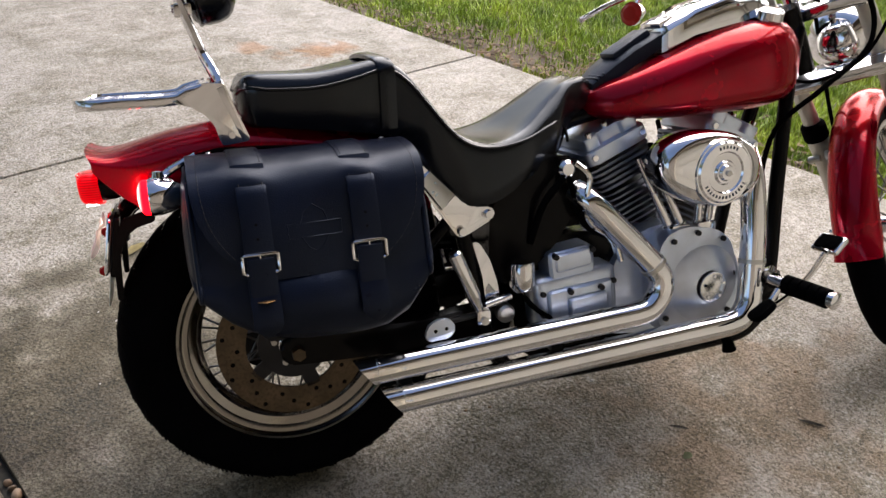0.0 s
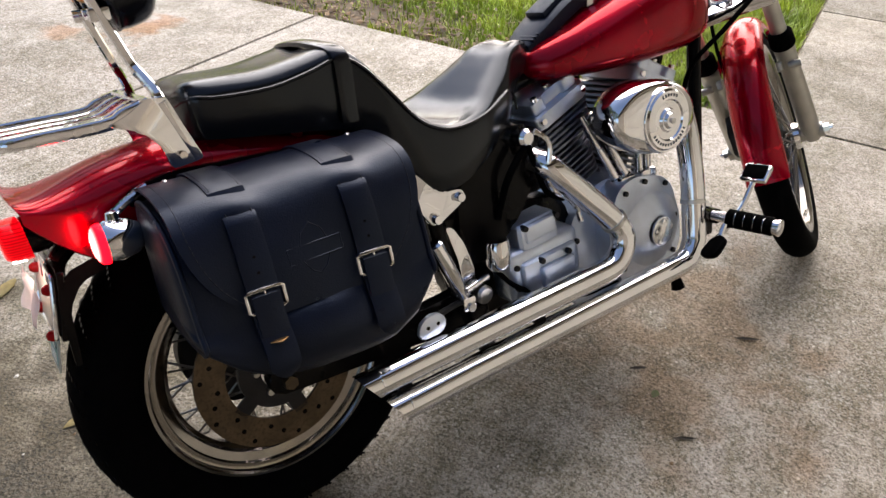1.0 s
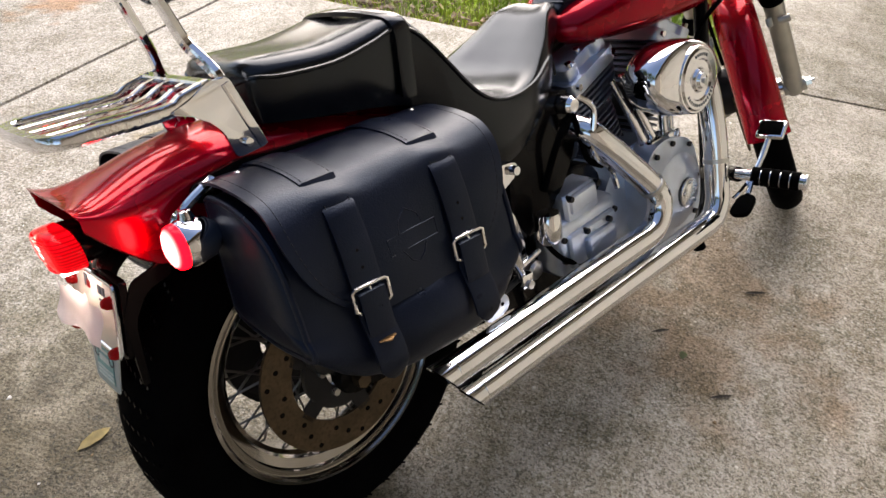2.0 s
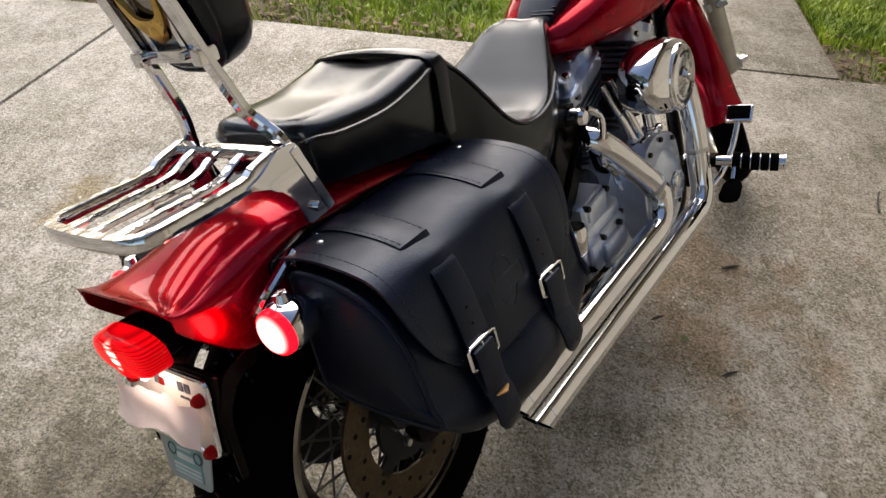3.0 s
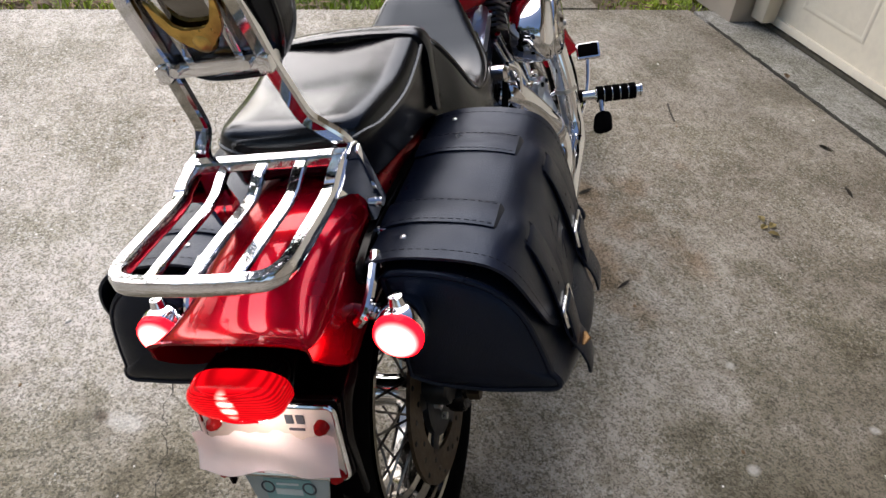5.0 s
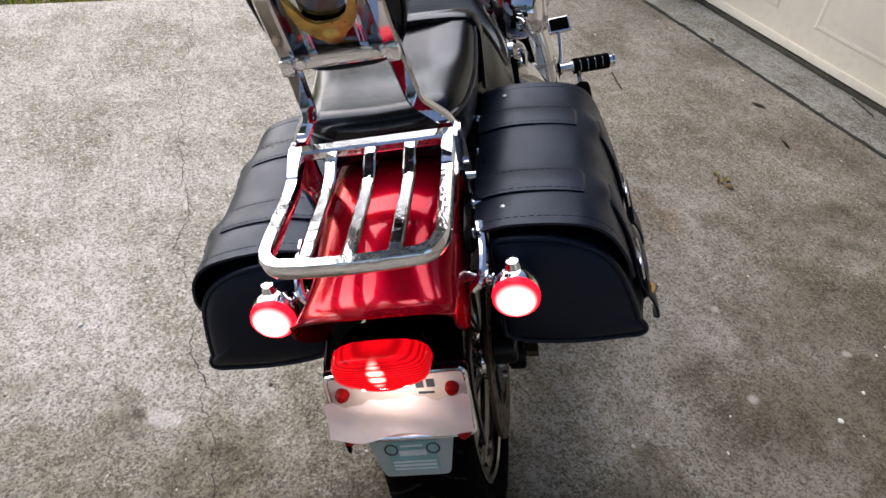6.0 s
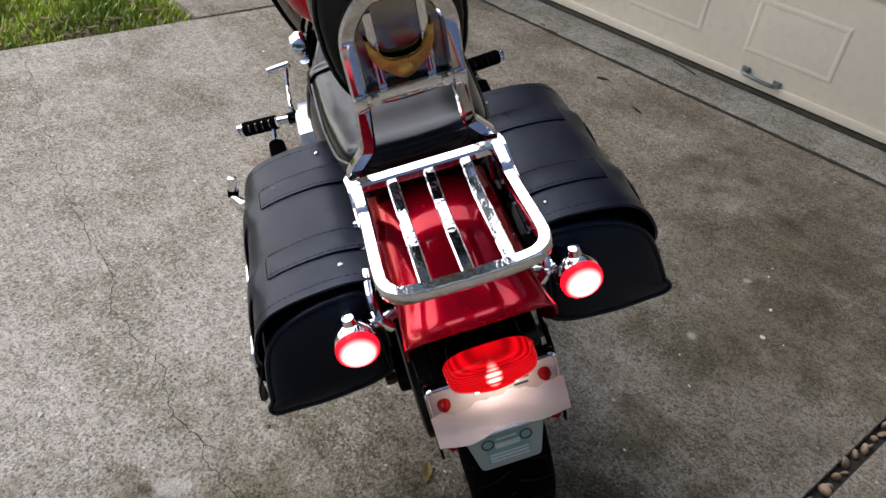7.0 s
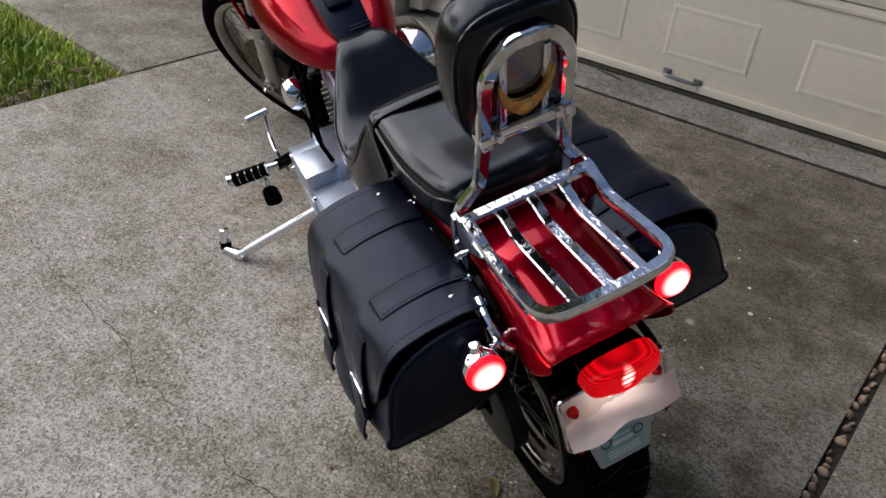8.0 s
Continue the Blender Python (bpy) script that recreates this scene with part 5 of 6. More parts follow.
part("ornament_base", moved(lathe([(0.0, -0.014), (0.007, -0.012), (0.013, -0.008), (0.015, -0.003)], (0, 0, 0.975), "x", 20), TILT), GOLD, ornament)
rings = []
for u in np.linspace(0, 1, 9):
    t = math.sin(u * math.pi)
    sc = (0.86, 0.97, 1.0, 1.01, 1.015, 1.01, 0.985, 0.92, 0.80)[int(round(u * 8))]
    ring = []
    for k in range(36):
        a = 2 * math.pi * k / 36
        y = 0.086 * sc * math.copysign(abs(math.cos(a)) ** 0.55, math.cos(a))
        z = 1.012 + 0.106 * sc * math.copysign(abs(math.sin(a)) ** 0.6, math.sin(a))
        if z < 1.0:
            y *= 1 - 0.12 * (1.0 - z) / 0.08
        ring.append((0.008 + 0.078 * u, y, z))
    rings.append(ring)
pad = part("backrest_pad", moved(loft(rings), TILT), VINYL, bike, "black padded backrest", 60)
part("piping", moved(tube([Vector(p) for p in rings[1]] + [Vector(rings[1][0])], 0.003, 6), TILT), VINYL, pad)


def flat_bar(name, pts, w, h, parent, n=5, up=(0, 0, 1), label=""):
    """A bar of rectangular section, w across and h high, with eased edges."""
    line = spline(pts, n)
    rings = []
    for i, p in enumerate(line):
        d = (line[min(i + 1, len(line) - 1)] - line[max(i - 1, 0)]).normalized()
        v = d.cross(Vector(up)).normalized()
        u = v.cross(d).normalized()
        rings.append([p + v * (w / 2 * a) + u * (h / 2 * b) for a, b in ((-1, -0.6), (-1, 0.6), (-0.75, 1), (0.75, 1), (1, 0.6), (1, -0.6), (0.75, -1), (-0.75, -1))])
    return part(name, loft(rings), WAVY, parent, label)


def rack_z(x):
    return 0.800 + 0.018 * max(0.0, min(1.0, (x + 0.045) / 0.05))


outer = [(0.018, -0.097), (-0.02, -0.097), (-0.045, -0.097), (-0.14, -0.099), (-0.170, -0.097), (-0.187, -0.086), (-0.194, -0.064), (-0.197, 0.0)]
outer = outer + [(x, -y) for x, y in reversed(outer[:-1])]
rack = flat_bar("luggage_rack", [(x, y, rack_z(x)) for x, y in outer], 0.017, 0.018, bike, 5, (0, 0, 1), "chrome luggage rack with flat slats")
flat_bar("front_rail", [(0.014, -0.105, 0.818), (0.014, 0.105, 0.818)], 0.020, 0.014, rack, 1)
for y in (-0.050, 0.0, 0.050):
    flat_bar("slat", [(0.014, y, rack_z(0.014) + 0.002), (-0.01, y, rack_z(-0.01) + 0.002), (-0.045, y, rack_z(-0.045) + 0.002), (-0.12, y, 0.802), (-0.190, y, 0.802)], 0.0155, 0.007, rack, 4)

# tail lamp
rings = []
for x, sc in ((-0.145, 0.62), (-0.155, 0.84), (-0.165, 0.92), (-0.187, 0.95)):
    rings.append([(x, 0.054 * sc * math.copysign(abs(math.cos(a)) ** 0.6, math.cos(a)), 0.653 + 0.026 * sc * math.copysign(abs(math.sin(a)) ** 0.6, math.sin(a))) for a in (2 * math.pi * k / 40 for k in range(40))])
tail = part("tail_lamp", loft(rings), BLACK, bike, "lit red tail lamp")
rings = []
for k, (x, sc) in enumerate(((-0.186, 0.97), (-0.189, 1.0), (-0.200, 0.99), (-0.210, 0.97), (-0.216, 0.92), (-0.220, 0.82), (-0.222, 0.62), (-0.223, 0.3), (-0.2232, 0.05))):
    rings.append([(x - 0.003 * sc * math.sin(a), 0.060 * sc * math.copysign(abs(math.cos(a)) ** 0.76, math.cos(a)), 0.651 + 0.0295 * sc * math.copysign(abs(math.sin(a)) ** 0.78, math.sin(a))) for a in (2 * math.pi * j / 40 for j in range(40))])
lens = part("lens", loft(rings), TAIL_RED, tail, "ridged red lens", 50)
for k in range(11):
    z = 0.6270 + k * 0.0048
    x0 = -0.003 * (z - 0.653) / 0.0245
    w = 0.054 * math.sqrt(max(0.1, 1 - ((z - 0.651) / 0.0305) ** 2))
    part("ridge", tube(spline([(x0 - 0.202, -w, z), (x0 - 0.2175, -w * 0.8, z), (x0 - 0.2228, 0, z), (x0 - 0.2175, w * 0.8, z), (x0 - 0.202, w, z)], 4), 0.0013, 6), TAIL_RED, lens)
part("plate_lamp", box((-0.204, 0, 0.6222), (0.018, 0.056, 0.0016)), PLATE_LIGHT, tail, "clear window lighting the plate")
# rear signals
for s in (1, -1):
    p = Vector((-0.102, s * 0.158, 0.650))
    bm = lathe([(0.0295, 0.0), (0.032, 0.006), (0.0315, 0.018), (0.027, 0.038), (0.017, 0.052), (0.0, 0.057)], p, "x", 32)
    sig = part("rear_signal", bm, CHROME, bike, "lit round red rear turn signal in chrome housing")
    part("lens", lathe([(0.0295, 0.002), (0.0298, -0.004), (0.0285, -0.009), (0.0235, -0.0132), (0.0145, -0.0165), (0.0, -0.018)], p, "x", 32), SIGNAL[s], sig, "glowing red lens")
    part("stalk", tube(spline([p + Vector((0.028, -s * 0.010, 0.004)), p + Vector((0.030, -s * 0.026, 0.005)), p + Vector((0.034, -s * 0.050, 0.006)), p + Vector((0.040, -s * 0.068, 0.007))], 4), 0.0085, 12), CHROME, sig)
    part("stalk_collar", rod(p + Vector((0.032, -s * 0.034, 0.005)), p + Vector((0.034, -s * 0.044, 0.006)), 0.012, None, 14), CHROME, sig)
    part("housing_knob", lathe([(0.0, 0.012), (0.008, 0.010), (0.011, 0.0)], p + Vector((0.018, 0, 0.031)), "z", 14), CHROME, sig)
    part("bag_bracket", tube(spline([(-0.02, s * 0.118, 0.705), (-0.055, s * 0.122, 0.690), (-0.085, s * 0.118, 0.670), (-0.09, s * 0.105, 0.655)], 4), 0.007, 10), CHROME, sig)

# number plate, holder, reflectors
LEANP = Matrix.Translation((-0.176, 0, 0.600)) @ Matrix.Rotation(radians(11), 4, "Y")
hold = part("plate_holder", moved(plate(rounded([(-0.092, -0.098), (0.092, -0.098), (0.092, 0.012), (-0.092, 0.012)], 0.008, 3), 0.006, 0.016, 0.002, None, "yzx"), LEANP), BLACK, bike, "black number plate holder")
part("holder_arm", tube(spline([(-0.10, 0.0, 0.635), (-0.135, 0.0, 0.620), (-0.160, 0, 0.595), (-0.168, 0, 0.55)], 4), 0.03, 14, None, True, 0.5), BLACK, hold)
for s in (1, -1):
    part("splash_side", plate(rounded([(-0.10, 0.62), (-0.155, 0.605), (-0.178, 0.56), (-0.182, 0.46), (-0.172, 0.46), (-0.165, 0.55), (-0.14, 0.585), (-0.10, 0.595)], 0.008, 3), s * 0.094, s * 0.090, 0.001), BLACK, hold)
plate_ob = part("number_plate", moved(plate(rounded([(-0.086, -0.092), (0.086, -0.092), (0.086, 0.004), (-0.086, 0.004)], 0.008, 3), 0.0, 0.003, 0.0006, None, "yzx"), LEANP), PLATE, bike, "cream number plate half covered by paper")
edge = rounded([(-0.089, -0.094), (0.089, -0.094), (0.089, 0.007), (-0.089, 0.007)], 0.010, 4)
pts = [Vector((-0.001, y, z)) for y, z in edge]
part("plate_surround", moved(tube(pts + pts[:2], 0.0032, 8), LEANP), CHROME, plate_ob, "thin chrome plate surround")
for y, z, w, h in ((-0.030, -0.012, 0.010, 0.012), (-0.044, -0.012, 0.010, 0.012), (0.020, -0.010, 0.012, 0.018), (-0.037, -0.026, 0.020, 0.003)):
    part("print_bar", moved(box((-0.0006, y, z), (0.0012, w, h), 0), LEANP), INK, plate_ob)
part("sticker", moved(box((-0.0012, 0.010, -0.014), (0.0012, 0.010, 0.010), 0), LEANP), REFLECTOR, plate_ob)
for y, z in ((0.070, -0.020), (-0.070, -0.020), (0.074, -0.090), (-0.074, -0.090)):
    part("reflector", moved(lathe([(0.0, -0.014), (0.005, -0.0125), (0.0085, -0.007), (0.009, 0.0)], (0, y, z), "x", 20), LEANP), REFLECTOR, plate_ob, "small round red reflector bolt")
tag = part("inspection_tag", moved(plate(rounded([(-0.060, -0.090), (0.060, -0.090), (0.044, -0.166), (-0.044, -0.166)], 0.008, 3), 0.004, 0.006, 0.0005, None, "yzx"), LEANP), TAG, bike, "grey-green inspection tag under the plate")
part("tag_rail", moved(box((0.001, 0, -0.096), (0.008, 0.13, 0.006), 0.002), LEANP), CHROME, tag)
part("print_field", moved(box((0.0034, 0, -0.131), (0.001, 0.064, 0.050), 0), LEANP), TEAL, tag)
for y, z, w, h in ((0, -0.125, 0.036, 0.009), (0, -0.140, 0.058, 0.003), (0, -0.146, 0.058, 0.004), (0, -0.152, 0.058, 0.003), (0, -0.113, 0.030, 0.003)):
    part("print_bar", moved(box((0.0026, y, z), (0.001, w, h), 0), LEANP), PALE, tag)
for y in (0.028, -0.028):
    part("print_ring", moved(lathe([(0.007, 0.0026), (0.0095, 0.0024), (0.0095, 0.0030), (0.007, 0.0030)], (0, y, -0.119), "x", 20, None, True), LEANP), INK, tag)

# paper sheet over the plate
bm = bmesh.new()
cols = 24
rows = 8
grid = []
for j in range(rows + 1):
    line = []
    for i in range(cols + 1):
        y = -0.092 + 0.184 * i / cols
        z = -0.019 - 0.054 * j / rows
        if j == 0:
            z += 0.003 * math.sin(i * 0.9) + 0.002 * math.sin(i * 2.1) - (0.004 if i == cols else 0)
        if j == rows:
            z += 0.0025 * math.sin(i * 0.55 + 1)
        x = -0.020 - 0.0035 * math.sin(i * 0.42) - 0.006 * (j / rows) ** 2 + 0.002 * math.sin(j * 0.8 + i * 0.2)
        line.append(bm.verts.new((x, y, z)))
    grid.append(line)
for j in range(rows):
    for i in range(cols):
        bm.faces.new((grid[j][i], grid[j][i + 1], grid[j + 1][i + 1], grid[j + 1][i]))
bmesh.ops.solidify(bm, geom=bm.faces[:], thickness=0.0006)
sheet = part("paper_sheet", moved(bm, BIKE @ LEANP), PAPER)
tagged(sheet, "torn white paper sheet taped over the number plate", "paper")


# ---- saddlebags ----
FLAP = [(0.112, 0.700), (0.15, 0.707), (0.19, 0.706), (0.228, 0.701), (0.260, 0.691), (0.282, 0.670), (0.296, 0.636), (0.305, 0.600), (0.311, 0.565), (0.316, 0.528), (0.319, 0.490)]
FLAP_LINE = spline([(d, z, 0) for d, z in FLAP], 5)


def flap_at(p, off=0.0):
    """Outward and up for a share p of the way down the flap, off above its skin."""
    k = p * (len(FLAP_LINE) - 1)
    i = min(int(k), len(FLAP_LINE) - 2)
    a, b = FLAP_LINE[i], FLAP_LINE[i + 1]
    q = a.lerp(b, k - i)
    d = (b - a).normalized()
    return q.x - d.y * off, q.y + d.x * off


def saddlebag(s, label):
    bag = thing("saddlebag", BIKE @ pose(0.15, s * 0.2, 0.42), label, "saddlebag", "pair of saddlebags")
    back_to = Matrix.Translation((-0.15, -s * 0.2, -0.42))

    def put(name, bm, mat, parent=None, lab="", sharp=40):
        return part(name, moved(bm, back_to), mat, parent or bag, lab, sharp)

    FLOOR = spline([(-0.046, 0.505, 0), (-0.020, 0.476, 0), (0.000, 0.456, 0), (0.040, 0.430, 0), (0.100, 0.412, 0), (0.160, 0.407, 0), (0.225, 0.407, 0), (0.270, 0.418, 0), (0.305, 0.450, 0), (0.334, 0.505, 0)], 6)

    def ring(x, bulge, scale):
        zb = float(np.interp(x, [q.x for q in FLOOR], [q.y for q in FLOOR]))
        h = 0.535 - zb
        prof = [(0.128, zb + 0.022), (0.160, zb + 0.008), (0.230, zb), (0.288, zb + 0.002), (0.309, zb + 0.08 * h), (0.319 + bulge * 0.5, zb + 0.25 * h), (0.318 + bulge, zb + 0.55 * h), (0.311 + bulge * 0.72, zb + 0.84 * h),
                (0.309, 0.538), (0.301, 0.577), (0.285, 0.628), (0.255, 0.664), (0.205, 0.685), (0.150, 0.691), (0.128, 0.686)]
        prof = [(q.x, q.y) for q in spline([(d, z, 0) for d, z in prof], 3)]
        return [(x, s * (0.21 + (d - 0.21) * scale), 0.57 + (z - 0.57) * scale) for d, z in prof]
    stations = [(-0.045, 0, 0.955), (-0.041, 0, 0.988), (-0.034, 0, 1.0), (0.0, 0.001, 1.0), (0.03, 0.004, 1.0), (0.06, 0.011, 1.0), (0.09, 0.022, 1.0), (0.12, 0.026, 1.0), (0.16, 0.026, 1.0), (0.19, 0.022, 1.0), (0.22, 0.012, 1.0), (0.25, 0.004, 1.0), (0.29, 0, 1.0), (0.322, 0, 1.0), (0.329, 0, 0.988), (0.333, 0, 0.955)]
    rings = [ring(*st) for st in stations]
    seams = [rings[1], rings[-2]]

    def pillow(ring, out):
        mid = Vector((0, 0, 0))
        for p in ring:
            mid += Vector(p) / len(ring)
        return [[mid.lerp(Vector(p), sc) + Vector((out * dx, 0, 0)) for p in ring] for sc, dx in ((0.93, 0.003), (0.80, 0.006), (0.55, 0.009), (0.30, 0.0105), (0.08, 0.011))]
    rings = pillow(rings[0], -1)[::-1] + rings + pillow(rings[-1], 1)
    body = put("body", loft(rings), LEATHER, None, "black leather bag body", 60)
    for seam in seams:
        put("edge_piping", tube([Vector(p) for p in seam] + [Vector(seam[0])], 0.0046, 8), LEATHER, body)
    # flap
    outer_rows, inner_rows = [], []
    n, m = 36, 26
    for j in range(n + 1):
        p = 0.905 * j / n
        half = 0.187
        if p > 0.48:
            half *= (1 - ((p - 0.48) / 0.455) ** 2.2) ** 0.45
        d0, z0 = flap_at(p, 0.004)
        d1, z1 = flap_at(p, 0.0)
        row_o, row_i = [], []
        for i in range(m + 1):
            x = 0.148 + half * (2 * i / m - 1)
            sag = 0.003 * math.sin(x * 37 + 1.0) * math.sin(p * 6)
            # leather pinched where each strap dives through
            pinch = sum(0.0055 * math.exp(-((x - xs) / 0.026) ** 2 - ((p - 0.470) / 0.05) ** 2) for xs in (0.053, 0.226))
            row_o.append((x, s * (d0 + sag + pinch), z0 + sag * 0.5 + pinch))
            row_i.append((x, s * (d1 + sag), z1 + sag * 0.5))
        outer_rows.append(row_o)
        inner_rows.append(row_i)
    rings = [o + i[::-1] for o, i in zip(outer_rows, inner_rows)]
    flap = put("flap", loft(rings), LEATHER, None, "black leather flap with embossed badge", 60)
    # row of stitches along the rim of the flap
    stitch = None
    for edge_i, off in ((1, 0), (m - 1, 0)):
        for j in range(0, n - 2):
            a, b = Vector(outer_rows[j][edge_i]), Vector(outer_rows[j + 1][edge_i])
            put("stitch", tube([a.lerp(b, 0.15), a.lerp(b, 0.75)], 0.0007, 4), STITCH, flap)
    for xs in (0.053, 0.226):
        def ribbon(p0, p1, w, off, extra=()):
            line = []
            for k in range(15):
                dive = 0.007 if (k == 14 and not extra) or (k == 0 and p0 > 0) else 0.0
                line.append(flap_at(p0 + (p1 - p0) * k / 14, off - dive))
            line += list(extra)
            rings = []
            for i, (d, z) in enumerate(line):
                dd = Vector((line[min(i + 1, len(line) - 1)][0] - line[max(i - 1, 0)][0], line[min(i + 1, len(line) - 1)][1] - line[max(i - 1, 0)][1])).normalized()
                nx, nz = -dd.y, dd.x
                ww = w
                if extra and i >= len(line) - 2:
                    ww = w * (0.72 if i == len(line) - 2 else 0.25)
                rings.append([(xs + ww / 2 * a, s * (d + nx * h), z + nz * h) for a, h in ((-1, -0.001), (-1, 0.0022), (-0.8, 0.0034), (0.8, 0.0034), (1, 0.0022), (1, -0.001))])
            return loft(rings)
        band = put("top_band", ribbon(0.0, 0.395, 0.052, 0.0055), LEATHER, flap)
        strap = put("strap", ribbon(0.48, 0.90, 0.046, 0.0065, [(0.330, 0.508), (0.338, 0.492), (0.343, 0.476), (0.345, 0.462), (0.344, 0.452), (0.341, 0.444)]), LEATHER, None, "black stitched leather strap with buckle")
        for sx in (-1, 1):
            for k in range(14):
                for ob, p0, p1, w in ((band, 0.02, 0.37, 0.052), (strap, 0.49, 0.80, 0.046)):
                    pa = p0 + (p1 - p0) * k / 14
                    d0, z0 = flap_at(pa, 0.0088)
                    d1, z1 = flap_at(pa + (p1 - p0) / 24, 0.0088)
                    x = xs + sx * (w / 2 - 0.005)
                    put("stitch", tube([(x, s * d0, z0), (x, s * d1, z1)], 0.0007, 4), STITCH, ob)
        for pp in (0.66, 0.72, 0.90):
            d0, z0 = flap_at(pp, 0.0085)
            put("punch_hole", rod((xs, s * d0, z0), (xs, s * (d0 + 0.0018), z0), 0.0022, None, 8), BLACK, strap)
        # buckle
        d0, z0 = flap_at(0.785, 0.012)
        d1, z1 = flap_at(0.865, 0.011)
        cs = [(xs - 0.0275, d0, z0), (xs + 0.0275, d0, z0), (xs + 0.0275, d1, z1), (xs - 0.0275, d1, z1)]
        loop = []
        for k in range(4):
            a, b = Vector(cs[k]), Vector(cs[(k + 1) % 4])
            loop += [a.lerp(b, 0.08), a.lerp(b, 0.5), a.lerp(b, 0.92)]
        loop = [Vector((x, s * d, z)) for x, d, z in loop]
        buckle = put("buckle", tube(loop + loop[:2], 0.0030, 8), CHROME, strap, "nickel-plated roller buckle")
        put("prong", tube([(xs, s * d0, z0), (xs, s * (d0 + 0.004), (z0 + z1) / 2), (xs, s * d1, z1)], 0.0020, 6), CHROME, buckle)
        put("tail_loop", ribbon(0.80, 0.97, 0.041, 0.0135), LEATHER, strap)
        if xs < 0.1 and s < 0:
            put("snap", tube([(xs - 0.013, s * 0.3395, 0.500), (xs, s * 0.3430, 0.500), (xs + 0.013, s * 0.3395, 0.500)], [0.002, 0.0065, 0.002], 12, None, True, 0.35), BRASS, strap, "worn brass snap")
    # embossed shield, plain shape
    d0, z0 = flap_at(0.70, 0.0045)
    rows = []
    for pts in ([(-0.016, 0.018), (0, 0.026), (0.016, 0.018), (0.022, 0.006)], [(-0.022, 0.006), (-0.016, 0.018)], [(-0.022, -0.010), (-0.012, -0.022), (0, -0.027), (0.012, -0.022), (0.022, -0.010)], [(-0.043, 0.006), (0.043, 0.006)], [(-0.043, -0.010), (0.043, -0.010)], [(-0.043, 0.006), (-0.043, -0.010)], [(0.043, 0.006), (0.043, -0.010)]):
        line = []
        for x, h in pts:
            pp = 0.70 - h / 0.26
            d, z = flap_at(pp, 0.0036)
            line.append((0.143 + x, s * (d + 0.003 * math.sin((0.143 + x) * 37 + 1.0) * math.sin(pp * 6)), z))
        put("embossed_line", tube(line, 0.0011, 5), LEATHER, flap)
    for x in (0.000, 0.300):
        d0, z0 = flap_at(0.10, 0.005)
        put("rivet", lathe([(0.0, 0.002), (0.003, 0.0016), (0.0045, 0.0)], (x, s * d0, z0), "z", 12), STEEL, flap)
    return bag


saddlebag(-1, "black leather saddlebag over the exhaust pipes")
saddlebag(1, "black leather saddlebag on the side-stand side")

# ---- garden and small things on the ground ----
rng = np.random.default_rng(7)


def to_world(a, b, z):
    return SITE @ Vector((a, b, z))


def field_mesh(name, verts, faces, mat):
    me = bpy.data.meshes.new(name)
    me.from_pydata(verts, [], faces)
    me.materials.append(mat)
    ob = new(name, me)
    ob.matrix_world = SITE
    return ob


def lawn(name, spots, heights, label):
    verts, faces = [], []
    for (a, b), h in zip(spots, heights):
        th = rng.uniform(0, 6.283)
        lean = rng.uniform(0.2, 0.9) * h
        w = rng.uniform(0.0025, 0.0048)
        dx, dy = math.cos(th), math.sin(th)
        px, py = -dy * w, dx * w
        k = len(verts)
        z0 = -0.035
        verts += [(a - px, b - py, z0), (a + px, b + py, z0), (a + dx * lean * 0.35 - px * 0.8, b + dy * lean * 0.35 - py * 0.8, z0 + h * 0.62), (a + dx * lean * 0.35 + px * 0.8, b + dy * lean * 0.35 + py * 0.8, z0 + h * 0.62), (a + dx * lean, b + dy * lean, z0 + h)]
        faces += [(k, k + 1, k + 3, k + 2), (k + 2, k + 3, k + 4)]
    return tagged(field_mesh(name, verts, faces, GRASS), label, "grass", kind="stuff")


N = 120000
aa = 3.05 + 4.2 * rng.random(N) ** 1.25
bb = 0.60 + 6.4 * rng.random(N) ** 1.1
patch = np.array([noise.noise(Vector((a * 1.1, b * 1.1, 0.3))) + 0.5 * noise.noise(Vector((a * 3.3, b * 3.3, 2.0))) for a, b in zip(aa, bb)])
edge = np.clip((aa - 3.05) / 0.55, 0, 1)
bare = np.exp(-((bb - 2.7) / 0.8) ** 2) * np.exp(-((aa - 3.25) / 0.40) ** 2)
keep = rng.random(N) < np.clip(np.where(bb < 2.6, 0.5, 0.12) + 0.9 * edge + 0.5 * patch, 0.08, 1.0) * (1 - 0.85 * bare)
aa, bb, edge = aa[keep], bb[keep], edge[keep]
lawn("lawn", list(zip(aa, bb)), 0.030 + (0.018 + 0.030 * edge) * rng.random(len(aa)), "uneven yellow-green lawn with bare patches")
# between walkway and house: moss and bare soil by the drive, grass further on
N = 22000
aa, bb = 3.05 + 3.2 * rng.random(N) ** 1.1, -0.90 + 0.60 * rng.random(N)
moss = np.exp(-((aa - 3.22) / 0.16) ** 2 - ((bb + 0.66) / 0.17) ** 2)
far = np.clip((aa - 3.42) / 0.16, 0, 1)
keep = rng.random(N) < np.clip(0.03 + 0.9 * moss + far, 0, 1)
aa, bb, far = aa[keep], bb[keep], far[keep]
lawn("grass_strip", list(zip(aa, bb)), 0.024 + 0.012 * rng.random(len(aa)) + far * (0.006 + 0.03 * rng.random(len(aa))), "grass, moss and bare soil between walkway and house wall")

